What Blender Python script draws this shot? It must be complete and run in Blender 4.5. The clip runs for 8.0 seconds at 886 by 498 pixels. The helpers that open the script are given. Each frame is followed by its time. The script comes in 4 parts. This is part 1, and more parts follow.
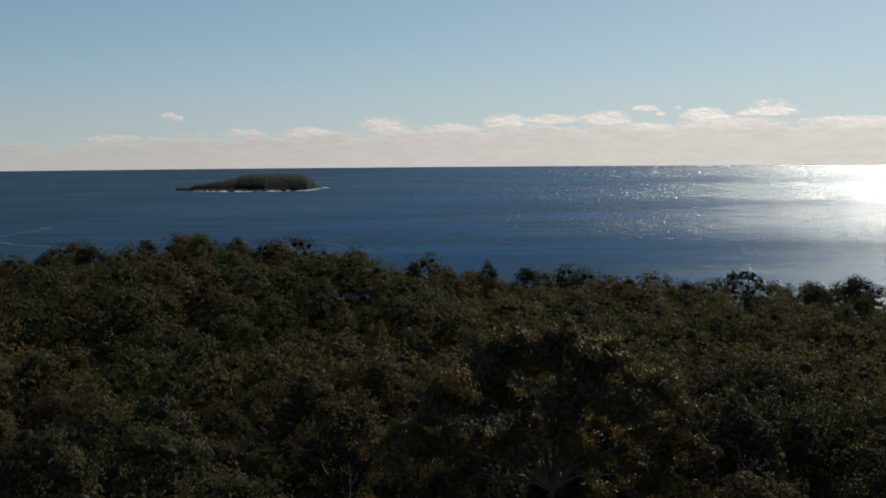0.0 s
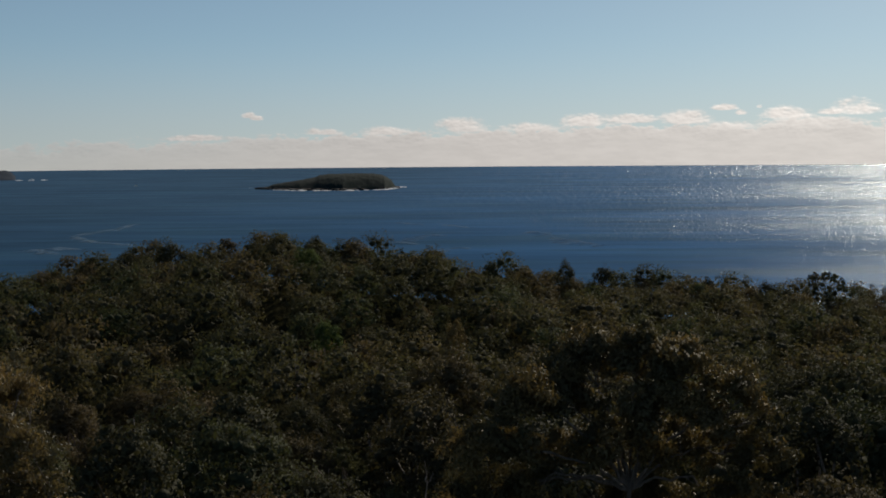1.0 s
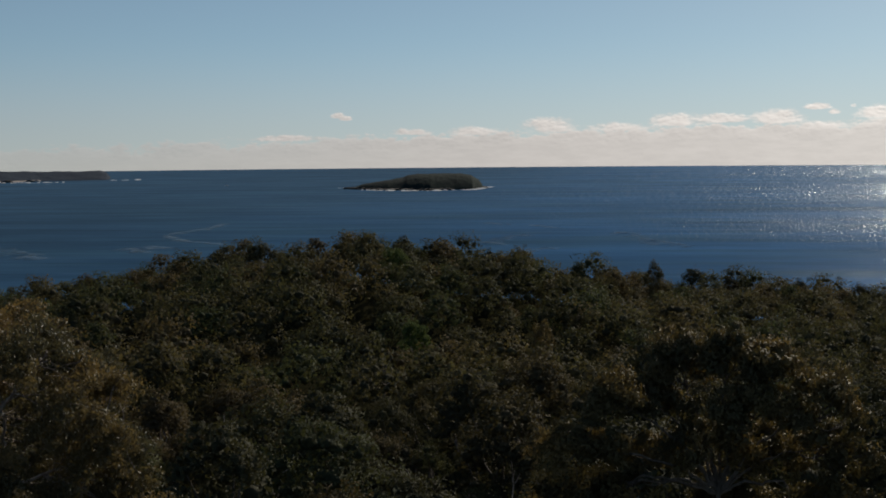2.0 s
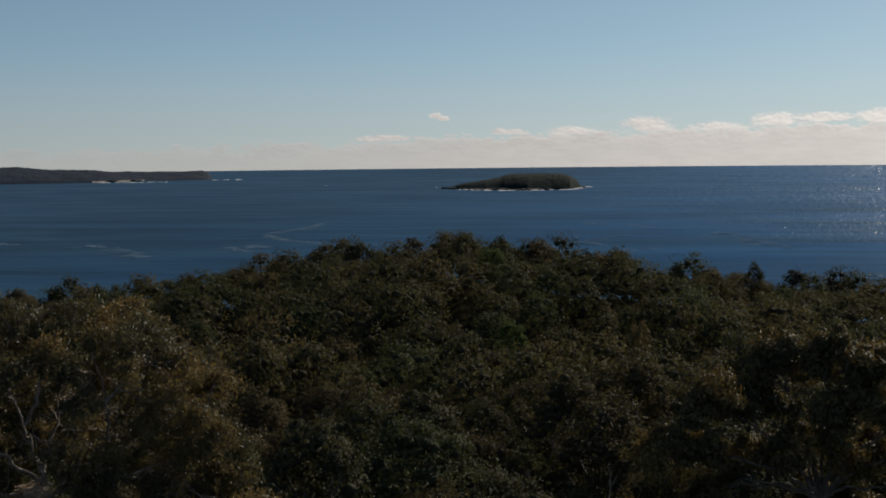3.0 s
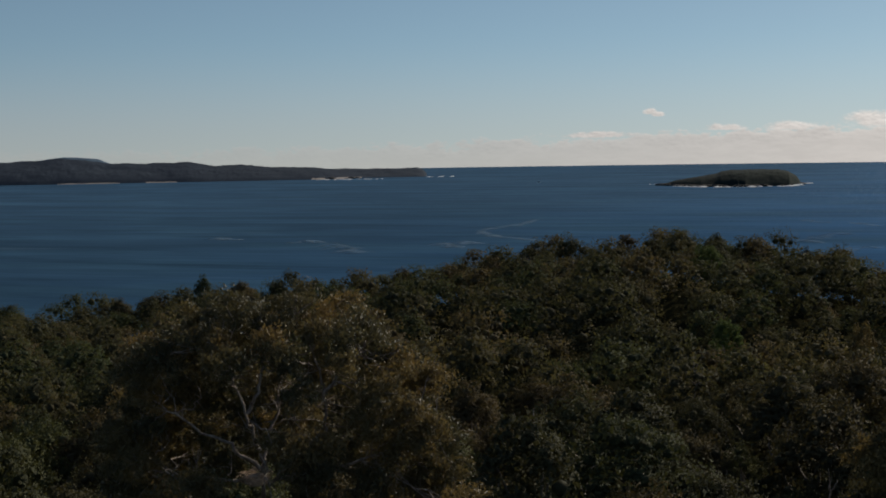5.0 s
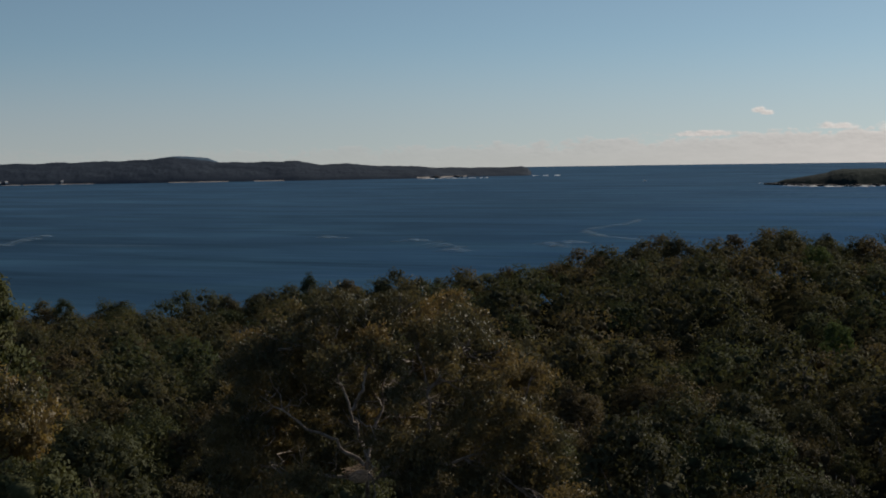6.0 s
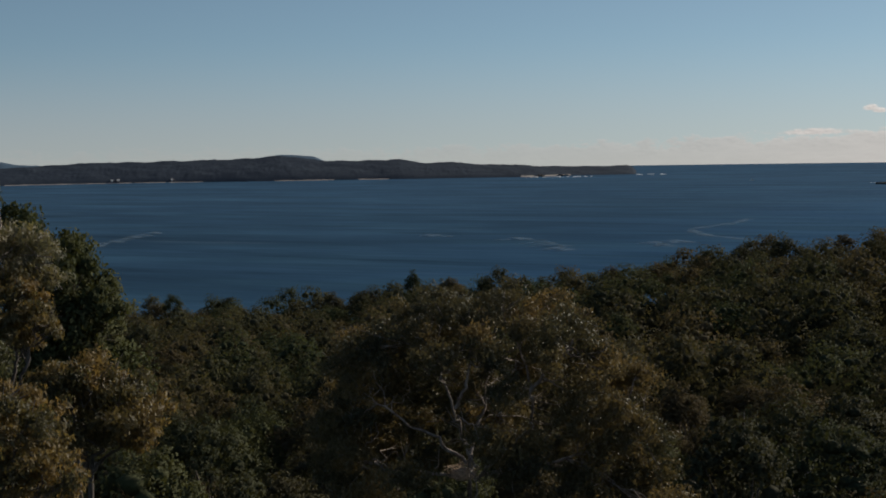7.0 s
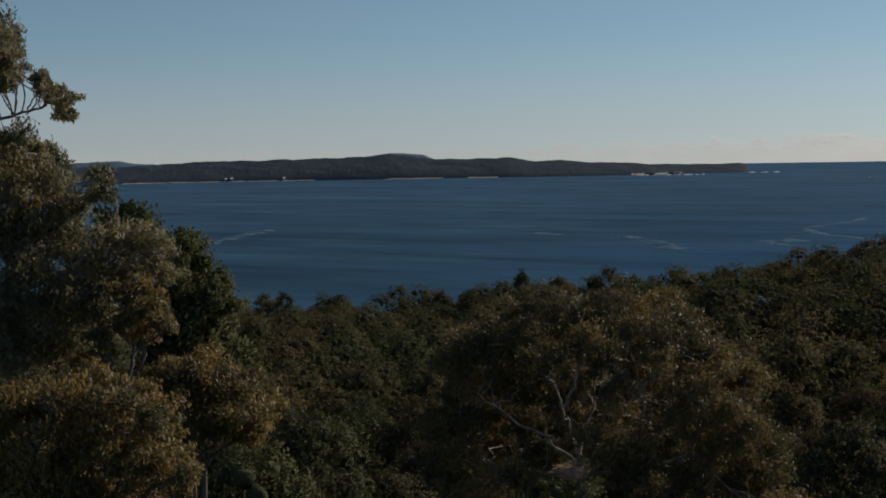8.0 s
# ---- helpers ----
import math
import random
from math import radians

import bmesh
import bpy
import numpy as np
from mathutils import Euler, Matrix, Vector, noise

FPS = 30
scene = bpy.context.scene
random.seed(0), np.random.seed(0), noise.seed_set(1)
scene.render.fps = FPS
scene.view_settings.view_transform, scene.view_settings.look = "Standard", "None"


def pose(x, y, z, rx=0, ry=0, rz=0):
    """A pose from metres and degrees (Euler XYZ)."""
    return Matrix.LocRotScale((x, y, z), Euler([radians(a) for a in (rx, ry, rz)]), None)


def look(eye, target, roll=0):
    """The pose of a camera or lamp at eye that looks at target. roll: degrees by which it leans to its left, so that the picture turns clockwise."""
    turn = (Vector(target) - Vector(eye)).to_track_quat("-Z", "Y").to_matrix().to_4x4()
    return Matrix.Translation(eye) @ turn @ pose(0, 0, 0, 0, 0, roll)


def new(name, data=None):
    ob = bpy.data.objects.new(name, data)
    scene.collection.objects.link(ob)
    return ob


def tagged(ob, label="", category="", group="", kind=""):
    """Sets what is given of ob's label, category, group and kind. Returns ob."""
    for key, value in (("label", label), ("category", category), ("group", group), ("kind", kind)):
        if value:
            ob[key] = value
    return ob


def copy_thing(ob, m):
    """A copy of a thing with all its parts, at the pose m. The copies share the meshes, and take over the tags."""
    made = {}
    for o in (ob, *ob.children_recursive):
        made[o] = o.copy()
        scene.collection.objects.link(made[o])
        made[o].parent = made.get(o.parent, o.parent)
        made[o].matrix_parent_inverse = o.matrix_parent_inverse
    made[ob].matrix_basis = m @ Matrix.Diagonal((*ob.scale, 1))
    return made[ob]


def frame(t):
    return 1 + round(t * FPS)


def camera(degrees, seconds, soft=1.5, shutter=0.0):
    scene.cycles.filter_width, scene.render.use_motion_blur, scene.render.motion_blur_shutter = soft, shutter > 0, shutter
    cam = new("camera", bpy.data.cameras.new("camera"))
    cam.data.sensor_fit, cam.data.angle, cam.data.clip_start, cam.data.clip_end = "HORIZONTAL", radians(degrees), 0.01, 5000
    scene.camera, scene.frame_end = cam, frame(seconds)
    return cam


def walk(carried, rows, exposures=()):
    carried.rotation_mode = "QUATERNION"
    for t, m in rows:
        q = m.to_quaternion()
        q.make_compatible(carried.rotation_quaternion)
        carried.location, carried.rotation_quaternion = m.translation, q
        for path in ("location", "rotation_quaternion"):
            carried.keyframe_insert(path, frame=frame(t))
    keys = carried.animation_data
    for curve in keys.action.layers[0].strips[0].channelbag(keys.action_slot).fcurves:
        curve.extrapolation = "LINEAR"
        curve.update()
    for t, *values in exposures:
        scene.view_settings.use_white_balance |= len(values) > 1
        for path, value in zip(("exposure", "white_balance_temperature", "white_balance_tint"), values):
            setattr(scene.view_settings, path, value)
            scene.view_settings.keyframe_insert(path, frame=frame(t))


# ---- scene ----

EYE = 75.0          # height of the eye above the sea
SEA_END = 4950.0    # where the sea meets the sky
rng = np.random.default_rng(7)

# ---------------------------------------------------------------- camera
cam = camera(36.0, 8.0, soft=1.8)


def turned(yaw, pitch, roll):
    return pose(0, 0, EYE, 0, 0, yaw) @ pose(0, 0, 0, 90 + pitch) @ pose(0, 0, 0, 0, 0, -roll)


walk(cam, [
    (0.0, turned(0.0, -4.312, 0.43)), (0.5, turned(1.466, -4.315, 0.411)), (1.0, turned(3.244, -4.315, 0.44)),
    (1.5, turned(5.018, -4.304, 0.467)), (3.0, turned(11.017, -4.254, 0.60)), (3.5, turned(13.111, -4.26, 0.684)),
    (4.0, turned(15.498, -4.274, 0.77)), (4.5, turned(17.729, -4.282, 0.835)), (6.0, turned(24.357, -4.26, 0.916)),
    (6.5, turned(26.456, -4.247, 0.895)), (7.0, turned(28.716, -4.251, 0.928)), (7.5, turned(30.839, -4.258, 0.985)),
    (8.0, turned(33.315, -4.248, 1.075))],
    [(0.0, -0.50, 6850, 10), (4.0, -0.48, 6850, 10), (8.0, -0.42, 6850, 10)])


# ---------------------------------------------------------------- node helpers
class Nodes:
    """Short writing for a node tree."""

    def __init__(self, tree):
        self.tree = tree
        tree.nodes.clear()

    def add(self, kind, out=0, **inputs):
        node = self.tree.nodes.new(kind)
        self.last = node
        for key, value in inputs.items():
            key = key.replace("_", " ")
            slot = node.inputs[int(key[1:])] if key[0] == "i" and key[1:].isdigit() else node.inputs[key]
            if isinstance(value, bpy.types.NodeSocket):
                self.tree.links.new(value, slot)
            else:
                slot.default_value = value
        return node.outputs[out] if len(node.outputs) else None

    def math(self, operation, a, b=0.0, c=0.0, clamp=False):
        out = self.add("ShaderNodeMath", i0=a, i1=b, i2=c)
        self.last.operation, self.last.use_clamp = operation, clamp
        return out

    def mix(self, fac, a, b, blend="MIX"):
        node = self.tree.nodes.new("ShaderNodeMix")
        node.data_type, node.blend_type = "RGBA", blend
        for slot, value in ((node.inputs[0], fac), (node.inputs[6], a), (node.inputs[7], b)):
            if isinstance(value, bpy.types.NodeSocket):
                self.tree.links.new(value, slot)
            else:
                slot.default_value = value
        return node.outputs[2]

    def ramp(self, fac, *stops, ease="LINEAR"):
        node = self.tree.nodes.new("ShaderNodeValToRGB")
        node.color_ramp.interpolation = ease
        while len(node.color_ramp.elements) < len(stops):
            node.color_ramp.elements.new(0.5)
        for element, (place, colour) in zip(node.color_ramp.elements, stops):
            element.position = place
            element.color = colour if isinstance(colour, tuple) else (colour, colour, colour, 1)
        self.tree.links.new(fac, node.inputs[0])
        return node.outputs[0]

    def smooth(self, value, low, high, to_low=0.0, to_high=1.0):
        node = self.tree.nodes.new("ShaderNodeMapRange")
        node.interpolation_type = "SMOOTHSTEP"
        for slot, v in zip(node.inputs, (value, low, high, to_low, to_high)):
            if isinstance(v, bpy.types.NodeSocket):
                self.tree.links.new(v, slot)
            else:
                slot.default_value = v
        return node.outputs[0]


def rgb(r, g, b):
    return (r, g, b, 1.0)


# ---------------------------------------------------------------- sky, sun
SUN_AZ, SUN_EL = 22.5, 29.0     # degrees clockwise from +y, and above the horizon


CUMULUS = ((-11.3, 1.27, 0.34, 0.20), (-11.0, 1.18, 0.34, 0.16), (-2.3, 0.72, 1.4, 0.52), (-5.6, 0.58, 1.3, 0.30), (-8.2, 0.58, 1.0, 0.20), (2.9, 0.92, 1.7, 0.44), (4.6, 1.00, 1.4, 0.32),
           (6.8, 0.98, 1.4, 0.48), (8.4, 1.46, 0.55, 0.20), (9.1, 1.24, 0.28, 0.16), (9.8, 1.5, 0.16, 0.14), (10.9, 1.16, 1.15, 0.44), (12.6, 1.24, 0.6, 0.20),
           (13.6, 1.36, 1.3, 0.50), (12.0, 0.74, 2.4, 0.36), (16.6, 0.74, 2.6, 0.40), (20.5, 0.8, 2.0, 0.5), (-13.5, 0.36, 2.2, 0.2), (0.6, 0.68, 1.8, 0.3), (8.8, 0.7, 1.8, 0.3))


def make_world():
    world = bpy.data.worlds.new("sky")
    scene.world = world
    world.use_nodes = True
    n = Nodes(world.node_tree)
    way = n.add("ShaderNodeTexCoord", out=0)
    n.add("ShaderNodeSeparateXYZ", Vector=way)
    x, y, z = n.last.outputs
    lifted = n.add("ShaderNodeCombineXYZ", X=x, Y=y, Z=n.math("MULTIPLY_ADD", n.math("MAXIMUM", z, -0.02), 1.3, 0.10))
    sky = n.add("ShaderNodeTexSky")
    n.last.sky_type, n.last.sun_disc = "NISHITA", False
    n.tree.links.new(lifted, n.last.inputs[0])
    n.last.sun_elevation, n.last.sun_rotation = radians(SUN_EL), radians(SUN_AZ)
    n.last.air_density, n.last.dust_density, n.last.ozone_density, n.last.altitude = 1.0, 0.2, 1.7, 80
    az = n.math("DEGREES", n.math("ARCTAN2", x, y))
    el = n.math("DEGREES", n.math("ARCSINE", z))
    # the low bank of cloud over the sea: its top falls away towards the land
    top = n.ramp(n.math("MULTIPLY_ADD", az, 1 / 90, 0.6), (0.0, 0.02), (0.28, 0.06), (0.37, 0.14), (0.43, 0.30),
                 (0.50, 0.50), (0.56, 0.62), (0.60, 0.74), (0.64, 0.86), (0.80, 0.92))
    flat = n.add("ShaderNodeCombineXYZ", X=az, Y=n.math("MULTIPLY", el, 2.0), Z=0.0)
    raised = n.add("ShaderNodeCombineXYZ", X=n.math("ADD", az, 0.05), Y=n.math("MULTIPLY_ADD", el, 2.0, 0.13), Z=0.0)

    def billows(where):
        broad = n.add("ShaderNodeTexNoise", Vector=where, Scale=0.8, Detail=3.0, Roughness=0.5)
        curls = n.add("ShaderNodeTexNoise", Vector=where, Scale=3.0, Detail=3.0, Roughness=0.5)
        round_ = n.add("ShaderNodeTexVoronoi", Vector=where, Scale=4.6)
        n.last.feature = "SMOOTH_F1"
        sum_ = n.math("ADD", n.math("SUBTRACT", broad, 0.5), n.math("MULTIPLY", n.math("SUBTRACT", curls, 0.5), 0.32))
        return n.math("ADD", sum_, n.math("MULTIPLY", n.math("SUBTRACT", 0.45, round_), 0.22))

    ragged, above = billows(flat), billows(raised)
    relief = n.math("SUBTRACT", ragged, above)
    over = n.math("SUBTRACT", n.math("ADD", top, n.math("MULTIPLY", ragged, 1.25)), el)
    bank = n.math("MULTIPLY", n.smooth(over, -0.05, 0.22), n.smooth(az, -40.0, 0.0, 0.15, 0.9))
    # single cumulus heaps over it: azimuth, height of the base, half width, height
    heaps = None
    for a, b, w, h in CUMULUS:
        across = n.math("POWER", n.math("ABSOLUTE", n.math("MULTIPLY_ADD", az, 1 / w, -a / w)), 2.0)
        up = n.math("MULTIPLY_ADD", el, 1 / h, -b / h)
        rise = n.math("POWER", n.math("MAXIMUM", up, n.math("MULTIPLY", up, -2.2)), 2.0)
        one = n.math("SUBTRACT", 1.0, n.math("ADD", across, rise))
        heaps = one if heaps is None else n.math("MAXIMUM", heaps, one)
    heaps = n.math("ADD", heaps, n.math("MULTIPLY", ragged, 2.2))
    cumulus = n.smooth(heaps, -0.1, 0.95)
    density = n.math("MAXIMUM", bank, n.math("MULTIPLY", cumulus, 0.9))
    # cloud towards the sun is brighter, the inside of a heap a little greyer than its rim
    cloud = n.mix(n.smooth(az, -32.0, 24.0), rgb(6.3, 6.15, 6.1), rgb(11.8, 11.2, 10.8))
    grey = n.smooth(n.add("ShaderNodeTexNoise", Vector=n.add("ShaderNodeCombineXYZ", X=az, Y=n.math("MULTIPLY", el, 4.5), Z=3.0),
                          Scale=0.8, Detail=6.0, Roughness=0.6), 0.3, 0.7, 1.05, 0.9)
    light = n.math("ADD", n.math("MULTIPLY", grey, n.smooth(over, 0.0, 0.35, 1.16, 0.98)), n.smooth(heaps, 0.0, 0.6, 0.0, 0.09))
    light = n.math("ADD", light, n.math("MULTIPLY", relief, n.smooth(over, -0.2, 0.8, 1.7, 0.15)))
    cloud = n.mix(1.0, cloud, n.add("ShaderNodeCombineXYZ", X=light, Y=light, Z=light), "MULTIPLY")
    colour = n.mix(density, n.mix(1.0, sky, rgb(0.95, 1.015, 0.965), "MULTIPLY"), cloud)
    # thin pinkish haze low over the horizon
    colour = n.mix(n.smooth(el, 4.8, -0.8, 0.0, 0.5), colour, n.mix(n.smooth(az, -40.0, 20.0), rgb(5.0, 4.5, 4.7), rgb(7.6, 7.35, 7.4)))
    background = n.add("ShaderNodeBackground", Color=colour, Strength=0.1)
    n.add("ShaderNodeOutputWorld", Surface=background)


make_world()

sun = new("sun", bpy.data.lights.new("sun", "SUN"))
sun.data.energy, sun.data.angle, sun.data.color = 4.4, radians(0.6), (1.0, 0.92, 0.8)
a, e = radians(SUN_AZ), radians(SUN_EL)
toward = Vector((math.sin(a) * math.cos(e), math.cos(a) * math.cos(e), math.sin(e)))
sun.matrix_world = look(toward * 400 + Vector((0, 0, EYE)), (0, 0, EYE))


# ---------------------------------------------------------------- materials
def material(name):
    mat = bpy.data.materials.new(name)
    mat.use_nodes = True
    return mat, Nodes(mat.node_tree)


def leaf_material(name, stops, through_light=0.3, tint="object", rough=0.7, gloss=0.04, shine_through=(1.25, 1.2, 0.7, 1)):
    """Leaves: a colour for each tree, another for each leaf or spray, and light that shines through."""
    mat, n = material(name)
    if tint == "object":
        n.add("ShaderNodeObjectInfo")
        own = n.last.outputs["Random"]
    else:
        n.add("ShaderNodeAttribute")
        n.last.attribute_name = "tint"
        own = n.last.outputs["Fac"]
    n.add("ShaderNodeNewGeometry")
    leaf, place = n.last.outputs["Random Per Island"], n.last.outputs["Position"]
    patches = n.add("ShaderNodeTexNoise", Vector=place, Scale=0.35, Detail=3.0, Roughness=0.6)
    mottled = n.math("ADD", n.math("MULTIPLY", own, 0.8), n.math("MULTIPLY", patches, 0.2))
    colour = n.ramp(mottled, *stops)
    fine = n.add("ShaderNodeTexNoise", Vector=place, Scale=5.0, Detail=4.0, Roughness=0.7)
    colour = n.mix(1.0, colour, n.ramp(n.math("ADD", n.math("MULTIPLY", leaf, 0.45), n.math("MULTIPLY", fine, 0.55)),
                                       (0.15, 0.84), (0.5, 1.0), (0.85, 1.18)), "MULTIPLY")
    bump = n.add("ShaderNodeBump", Strength=0.6, Distance=0.15, Height=n.add("ShaderNodeTexNoise", Vector=place, Scale=4.5, Detail=3.0, Roughness=0.7))
    face = n.add("ShaderNodeBsdfPrincipled", Base_Color=colour, Roughness=rough, Normal=bump)
    n.last.inputs["Specular IOR Level"].default_value = gloss
    glow = n.add("ShaderNodeBsdfTranslucent", Color=n.mix(1.0, colour, shine_through, "MULTIPLY"))
    n.add("ShaderNodeOutputMaterial", Surface=n.add("ShaderNodeMixShader", i0=through_light, i1=face, i2=glow))
    return mat


OLIVE = ((0.1, rgb(0.047, 0.049, 0.031)), (0.3, rgb(0.060, 0.060, 0.037)), (0.45, rgb(0.075, 0.068, 0.042)),
         (0.62, rgb(0.094, 0.073, 0.044)), (0.75, rgb(0.069, 0.072, 0.042)), (0.9, rgb(0.050, 0.062, 0.035)))
GOLD = ((0.2, rgb(0.097, 0.090, 0.052)), (0.45, rgb(0.146, 0.121, 0.065)), (0.7, rgb(0.200, 0.149, 0.071)), (0.95, rgb(0.227, 0.159, 0.071)))
TAWNY = ((0.2, rgb(0.078, 0.077, 0.050)), (0.45, rgb(0.108, 0.099, 0.060)), (0.7, rgb(0.150, 0.122, 0.066)), (0.95, rgb(0.190, 0.141, 0.069)))
BRONZE = ((0.2, rgb(0.086, 0.078, 0.045)), (0.6, rgb(0.138, 0.110, 0.057)), (0.9, rgb(0.185, 0.136, 0.064)))
GREEN = ((0.2, rgb(0.062, 0.072, 0.036)), (0.8, rgb(0.088, 0.092, 0.047)))
LIME = ((0.2, rgb(0.065, 0.095, 0.035)), (0.8, rgb(0.085, 0.115, 0.045)))
GREY = ((0.2, rgb(0.115, 0.121, 0.086)), (0.5, rgb(0.172, 0.163, 0.115)), (0.8, rgb(0.196, 0.167, 0.103)))

leaves_olive = leaf_material("eucalypt_leaves", OLIVE, 0.25, shine_through=(1.2, 1.15, 0.7, 1))
HAZED_OLIVE = tuple((place, (r * 1.2, g * 1.2, b * 1.2, 1.0)) for place, (r, g, b, _) in OLIVE)      # olive lightened by a fifth: distance haze put into the leaf colour
leaves_hazed = leaf_material("hazed_woodland_leaves", HAZED_OLIVE, 0.36, tint="wood", shine_through=(1.2, 1.15, 0.7, 1))
leaves_gold = leaf_material("golden_leaves", GOLD, 0.4, rough=0.45, gloss=0.22, shine_through=(1.3, 1.18, 0.7, 1))
leaves_tawny = leaf_material("tawny_leaves", TAWNY, 0.36, rough=0.45, gloss=0.2, shine_through=(1.3, 1.12, 0.7, 1))
leaves_bronze = leaf_material("bronze_leaves", BRONZE, 0.25, rough=0.55, gloss=0.08, shine_through=(1.3, 1.18, 0.7, 1))
leaves_green = leaf_material("green_leaves", GREEN, 0.22)
leaves_lime = leaf_material("light_green_leaves", LIME, 0.3)
leaves_grey = leaf_material("grey_green_leaves", GREY, 0.4, rough=0.42, gloss=0.22)


def bark_material(name, dark, middle, pale):
    mat, n = material(name)
    n.add("ShaderNodeTexCoord")
    place = n.last.outputs["Object"]
    long_grain = n.add("ShaderNodeMapping", Vector=place)
    n.last.inputs["Scale"].default_value = (5, 5, 0.7)
    grain = n.add("ShaderNodeTexNoise", Vector=long_grain, Scale=1.0, Detail=6.0, Roughness=0.65)
    colour = n.ramp(grain, (0.3, dark), (0.5, middle), (0.7, pale))
    bump = n.add("ShaderNodeBump", Strength=0.5, Distance=0.04, Height=grain)
    n.add("ShaderNodeOutputMaterial", Surface=n.add("ShaderNodeBsdfPrincipled", Base_Color=colour, Roughness=0.8, Normal=bump))
    return mat


bark = bark_material("rough_bark", rgb(0.05, 0.038, 0.03), rgb(0.10, 0.08, 0.065), rgb(0.17, 0.14, 0.12))
pale_bark = bark_material("smooth_pale_bark", rgb(0.10, 0.075, 0.06), rgb(0.24, 0.19, 0.16), rgb(0.42, 0.36, 0.32))


def ground_material():
    mat, n = material("forest_floor")
    n.add("ShaderNodeTexCoord")
    place = n.last.outputs["Object"]
    broad = n.add("ShaderNodeTexNoise", Vector=place, Scale=0.06, Detail=5.0)
    fine = n.add("ShaderNodeTexNoise", Vector=place, Scale=1.6, Detail=6.0, Roughness=0.7)
    colour = n.mix(0.5, n.ramp(broad, (0.35, rgb(0.016, 0.018, 0.009)), (0.65, rgb(0.034, 0.032, 0.016))),
                   n.ramp(fine, (0.35, rgb(0.010, 0.012, 0.006)), (0.65, rgb(0.04, 0.034, 0.02))))
    bump = n.add("ShaderNodeBump", Strength=0.8, Distance=0.3, Height=fine)
    n.add("ShaderNodeOutputMaterial", Surface=n.add("ShaderNodeBsdfPrincipled", Base_Color=colour, Roughness=0.95, Normal=bump, Specular_IOR_Level=0.0))
    return mat


def sea_material():
    mat, n = material("sea_water")
    n.add("ShaderNodeTexCoord")
    place = n.last.outputs["Object"]

    def waves(turn, sx, sy, scale, detail, rough=0.55):
        at = n.add("ShaderNodeMapping", Vector=place)
        n.last.inputs["Rotation"].default_value = (0, 0, radians(turn))
        n.last.inputs["Scale"].default_value = (sx, sy, 1)
        return n.add("ShaderNodeTexNoise", Vector=at, Scale=scale, Detail=detail, Roughness=rough)

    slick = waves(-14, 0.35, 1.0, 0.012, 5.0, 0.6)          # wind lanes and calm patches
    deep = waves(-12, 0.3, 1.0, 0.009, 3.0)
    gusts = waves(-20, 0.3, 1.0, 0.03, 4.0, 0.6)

    def slopes(turn, sx, sy, scale, detail, factor, rough=0.6):
        along = n.add("ShaderNodeMapping", Vector=place)
        n.last.inputs["Rotation"].default_value = (0, 0, radians(turn))
        at = n.add("ShaderNodeMapping", Vector=along)
        n.last.inputs["Scale"].default_value = (sx, sy, 1)
        n.add("ShaderNodeTexNoise", Vector=at, Scale=scale, Detail=detail, Roughness=rough)
        centred = n.add("ShaderNodeVectorMath", i0=n.last.outputs["Color"], i1=(0.5, 0.5, 0.5))
        n.last.operation = "SUBTRACT"
        out = n.add("ShaderNodeVectorMath", i0=centred, i1=n.add("ShaderNodeCombineXYZ", X=factor, Y=factor, Z=0.0))
        n.last.operation = "MULTIPLY"
        return out

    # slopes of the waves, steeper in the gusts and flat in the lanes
    # bands stretched away from the eye and coarser with distance, to shape the glints
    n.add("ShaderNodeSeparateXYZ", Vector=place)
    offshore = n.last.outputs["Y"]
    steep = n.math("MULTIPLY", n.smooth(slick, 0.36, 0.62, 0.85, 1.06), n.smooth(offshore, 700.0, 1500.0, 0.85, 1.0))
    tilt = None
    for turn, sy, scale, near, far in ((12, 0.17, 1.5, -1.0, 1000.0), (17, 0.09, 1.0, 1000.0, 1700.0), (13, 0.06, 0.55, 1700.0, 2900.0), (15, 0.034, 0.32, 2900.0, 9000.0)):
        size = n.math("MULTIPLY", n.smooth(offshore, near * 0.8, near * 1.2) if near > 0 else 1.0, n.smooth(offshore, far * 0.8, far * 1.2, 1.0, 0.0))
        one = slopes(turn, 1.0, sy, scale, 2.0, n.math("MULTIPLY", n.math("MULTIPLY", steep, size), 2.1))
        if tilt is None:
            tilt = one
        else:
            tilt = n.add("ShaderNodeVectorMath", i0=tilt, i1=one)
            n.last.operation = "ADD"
    # y slopes are folded towards the land and the eye, keeping facets lit
    n.add("ShaderNodeSeparateXYZ", Vector=tilt)
    tx, ty, _ = n.last.outputs
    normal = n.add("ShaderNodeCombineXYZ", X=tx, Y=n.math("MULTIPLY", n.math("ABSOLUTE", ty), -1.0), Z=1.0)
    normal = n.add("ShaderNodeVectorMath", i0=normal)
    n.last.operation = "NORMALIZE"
    # blue out at sea, greener in the bay; broad paler and darker sheets
    n.add("ShaderNodeSeparateXYZ", Vector=place)
    bay = n.smooth(n.last.outputs["X"], 350.0, -600.0)
    body = n.mix(bay, rgb(0.042, 0.128, 0.275), rgb(0.029, 0.068, 0.118))
    body = n.mix(n.smooth(slick, 0.42, 0.68, 0.0, 0.7), body, rgb(0.042, 0.100, 0.160))
    # long dark cat's-paws, fine wave lines and pale drifting lanes
    paws, lines, lanes = waves(-4, 0.16, 1.0, 0.02, 4.0, 0.6), waves(-8, 0.12, 1.0, 0.10, 4.0, 0.7), waves(-16, 0.14, 1.0, 0.016, 6.0, 0.65)
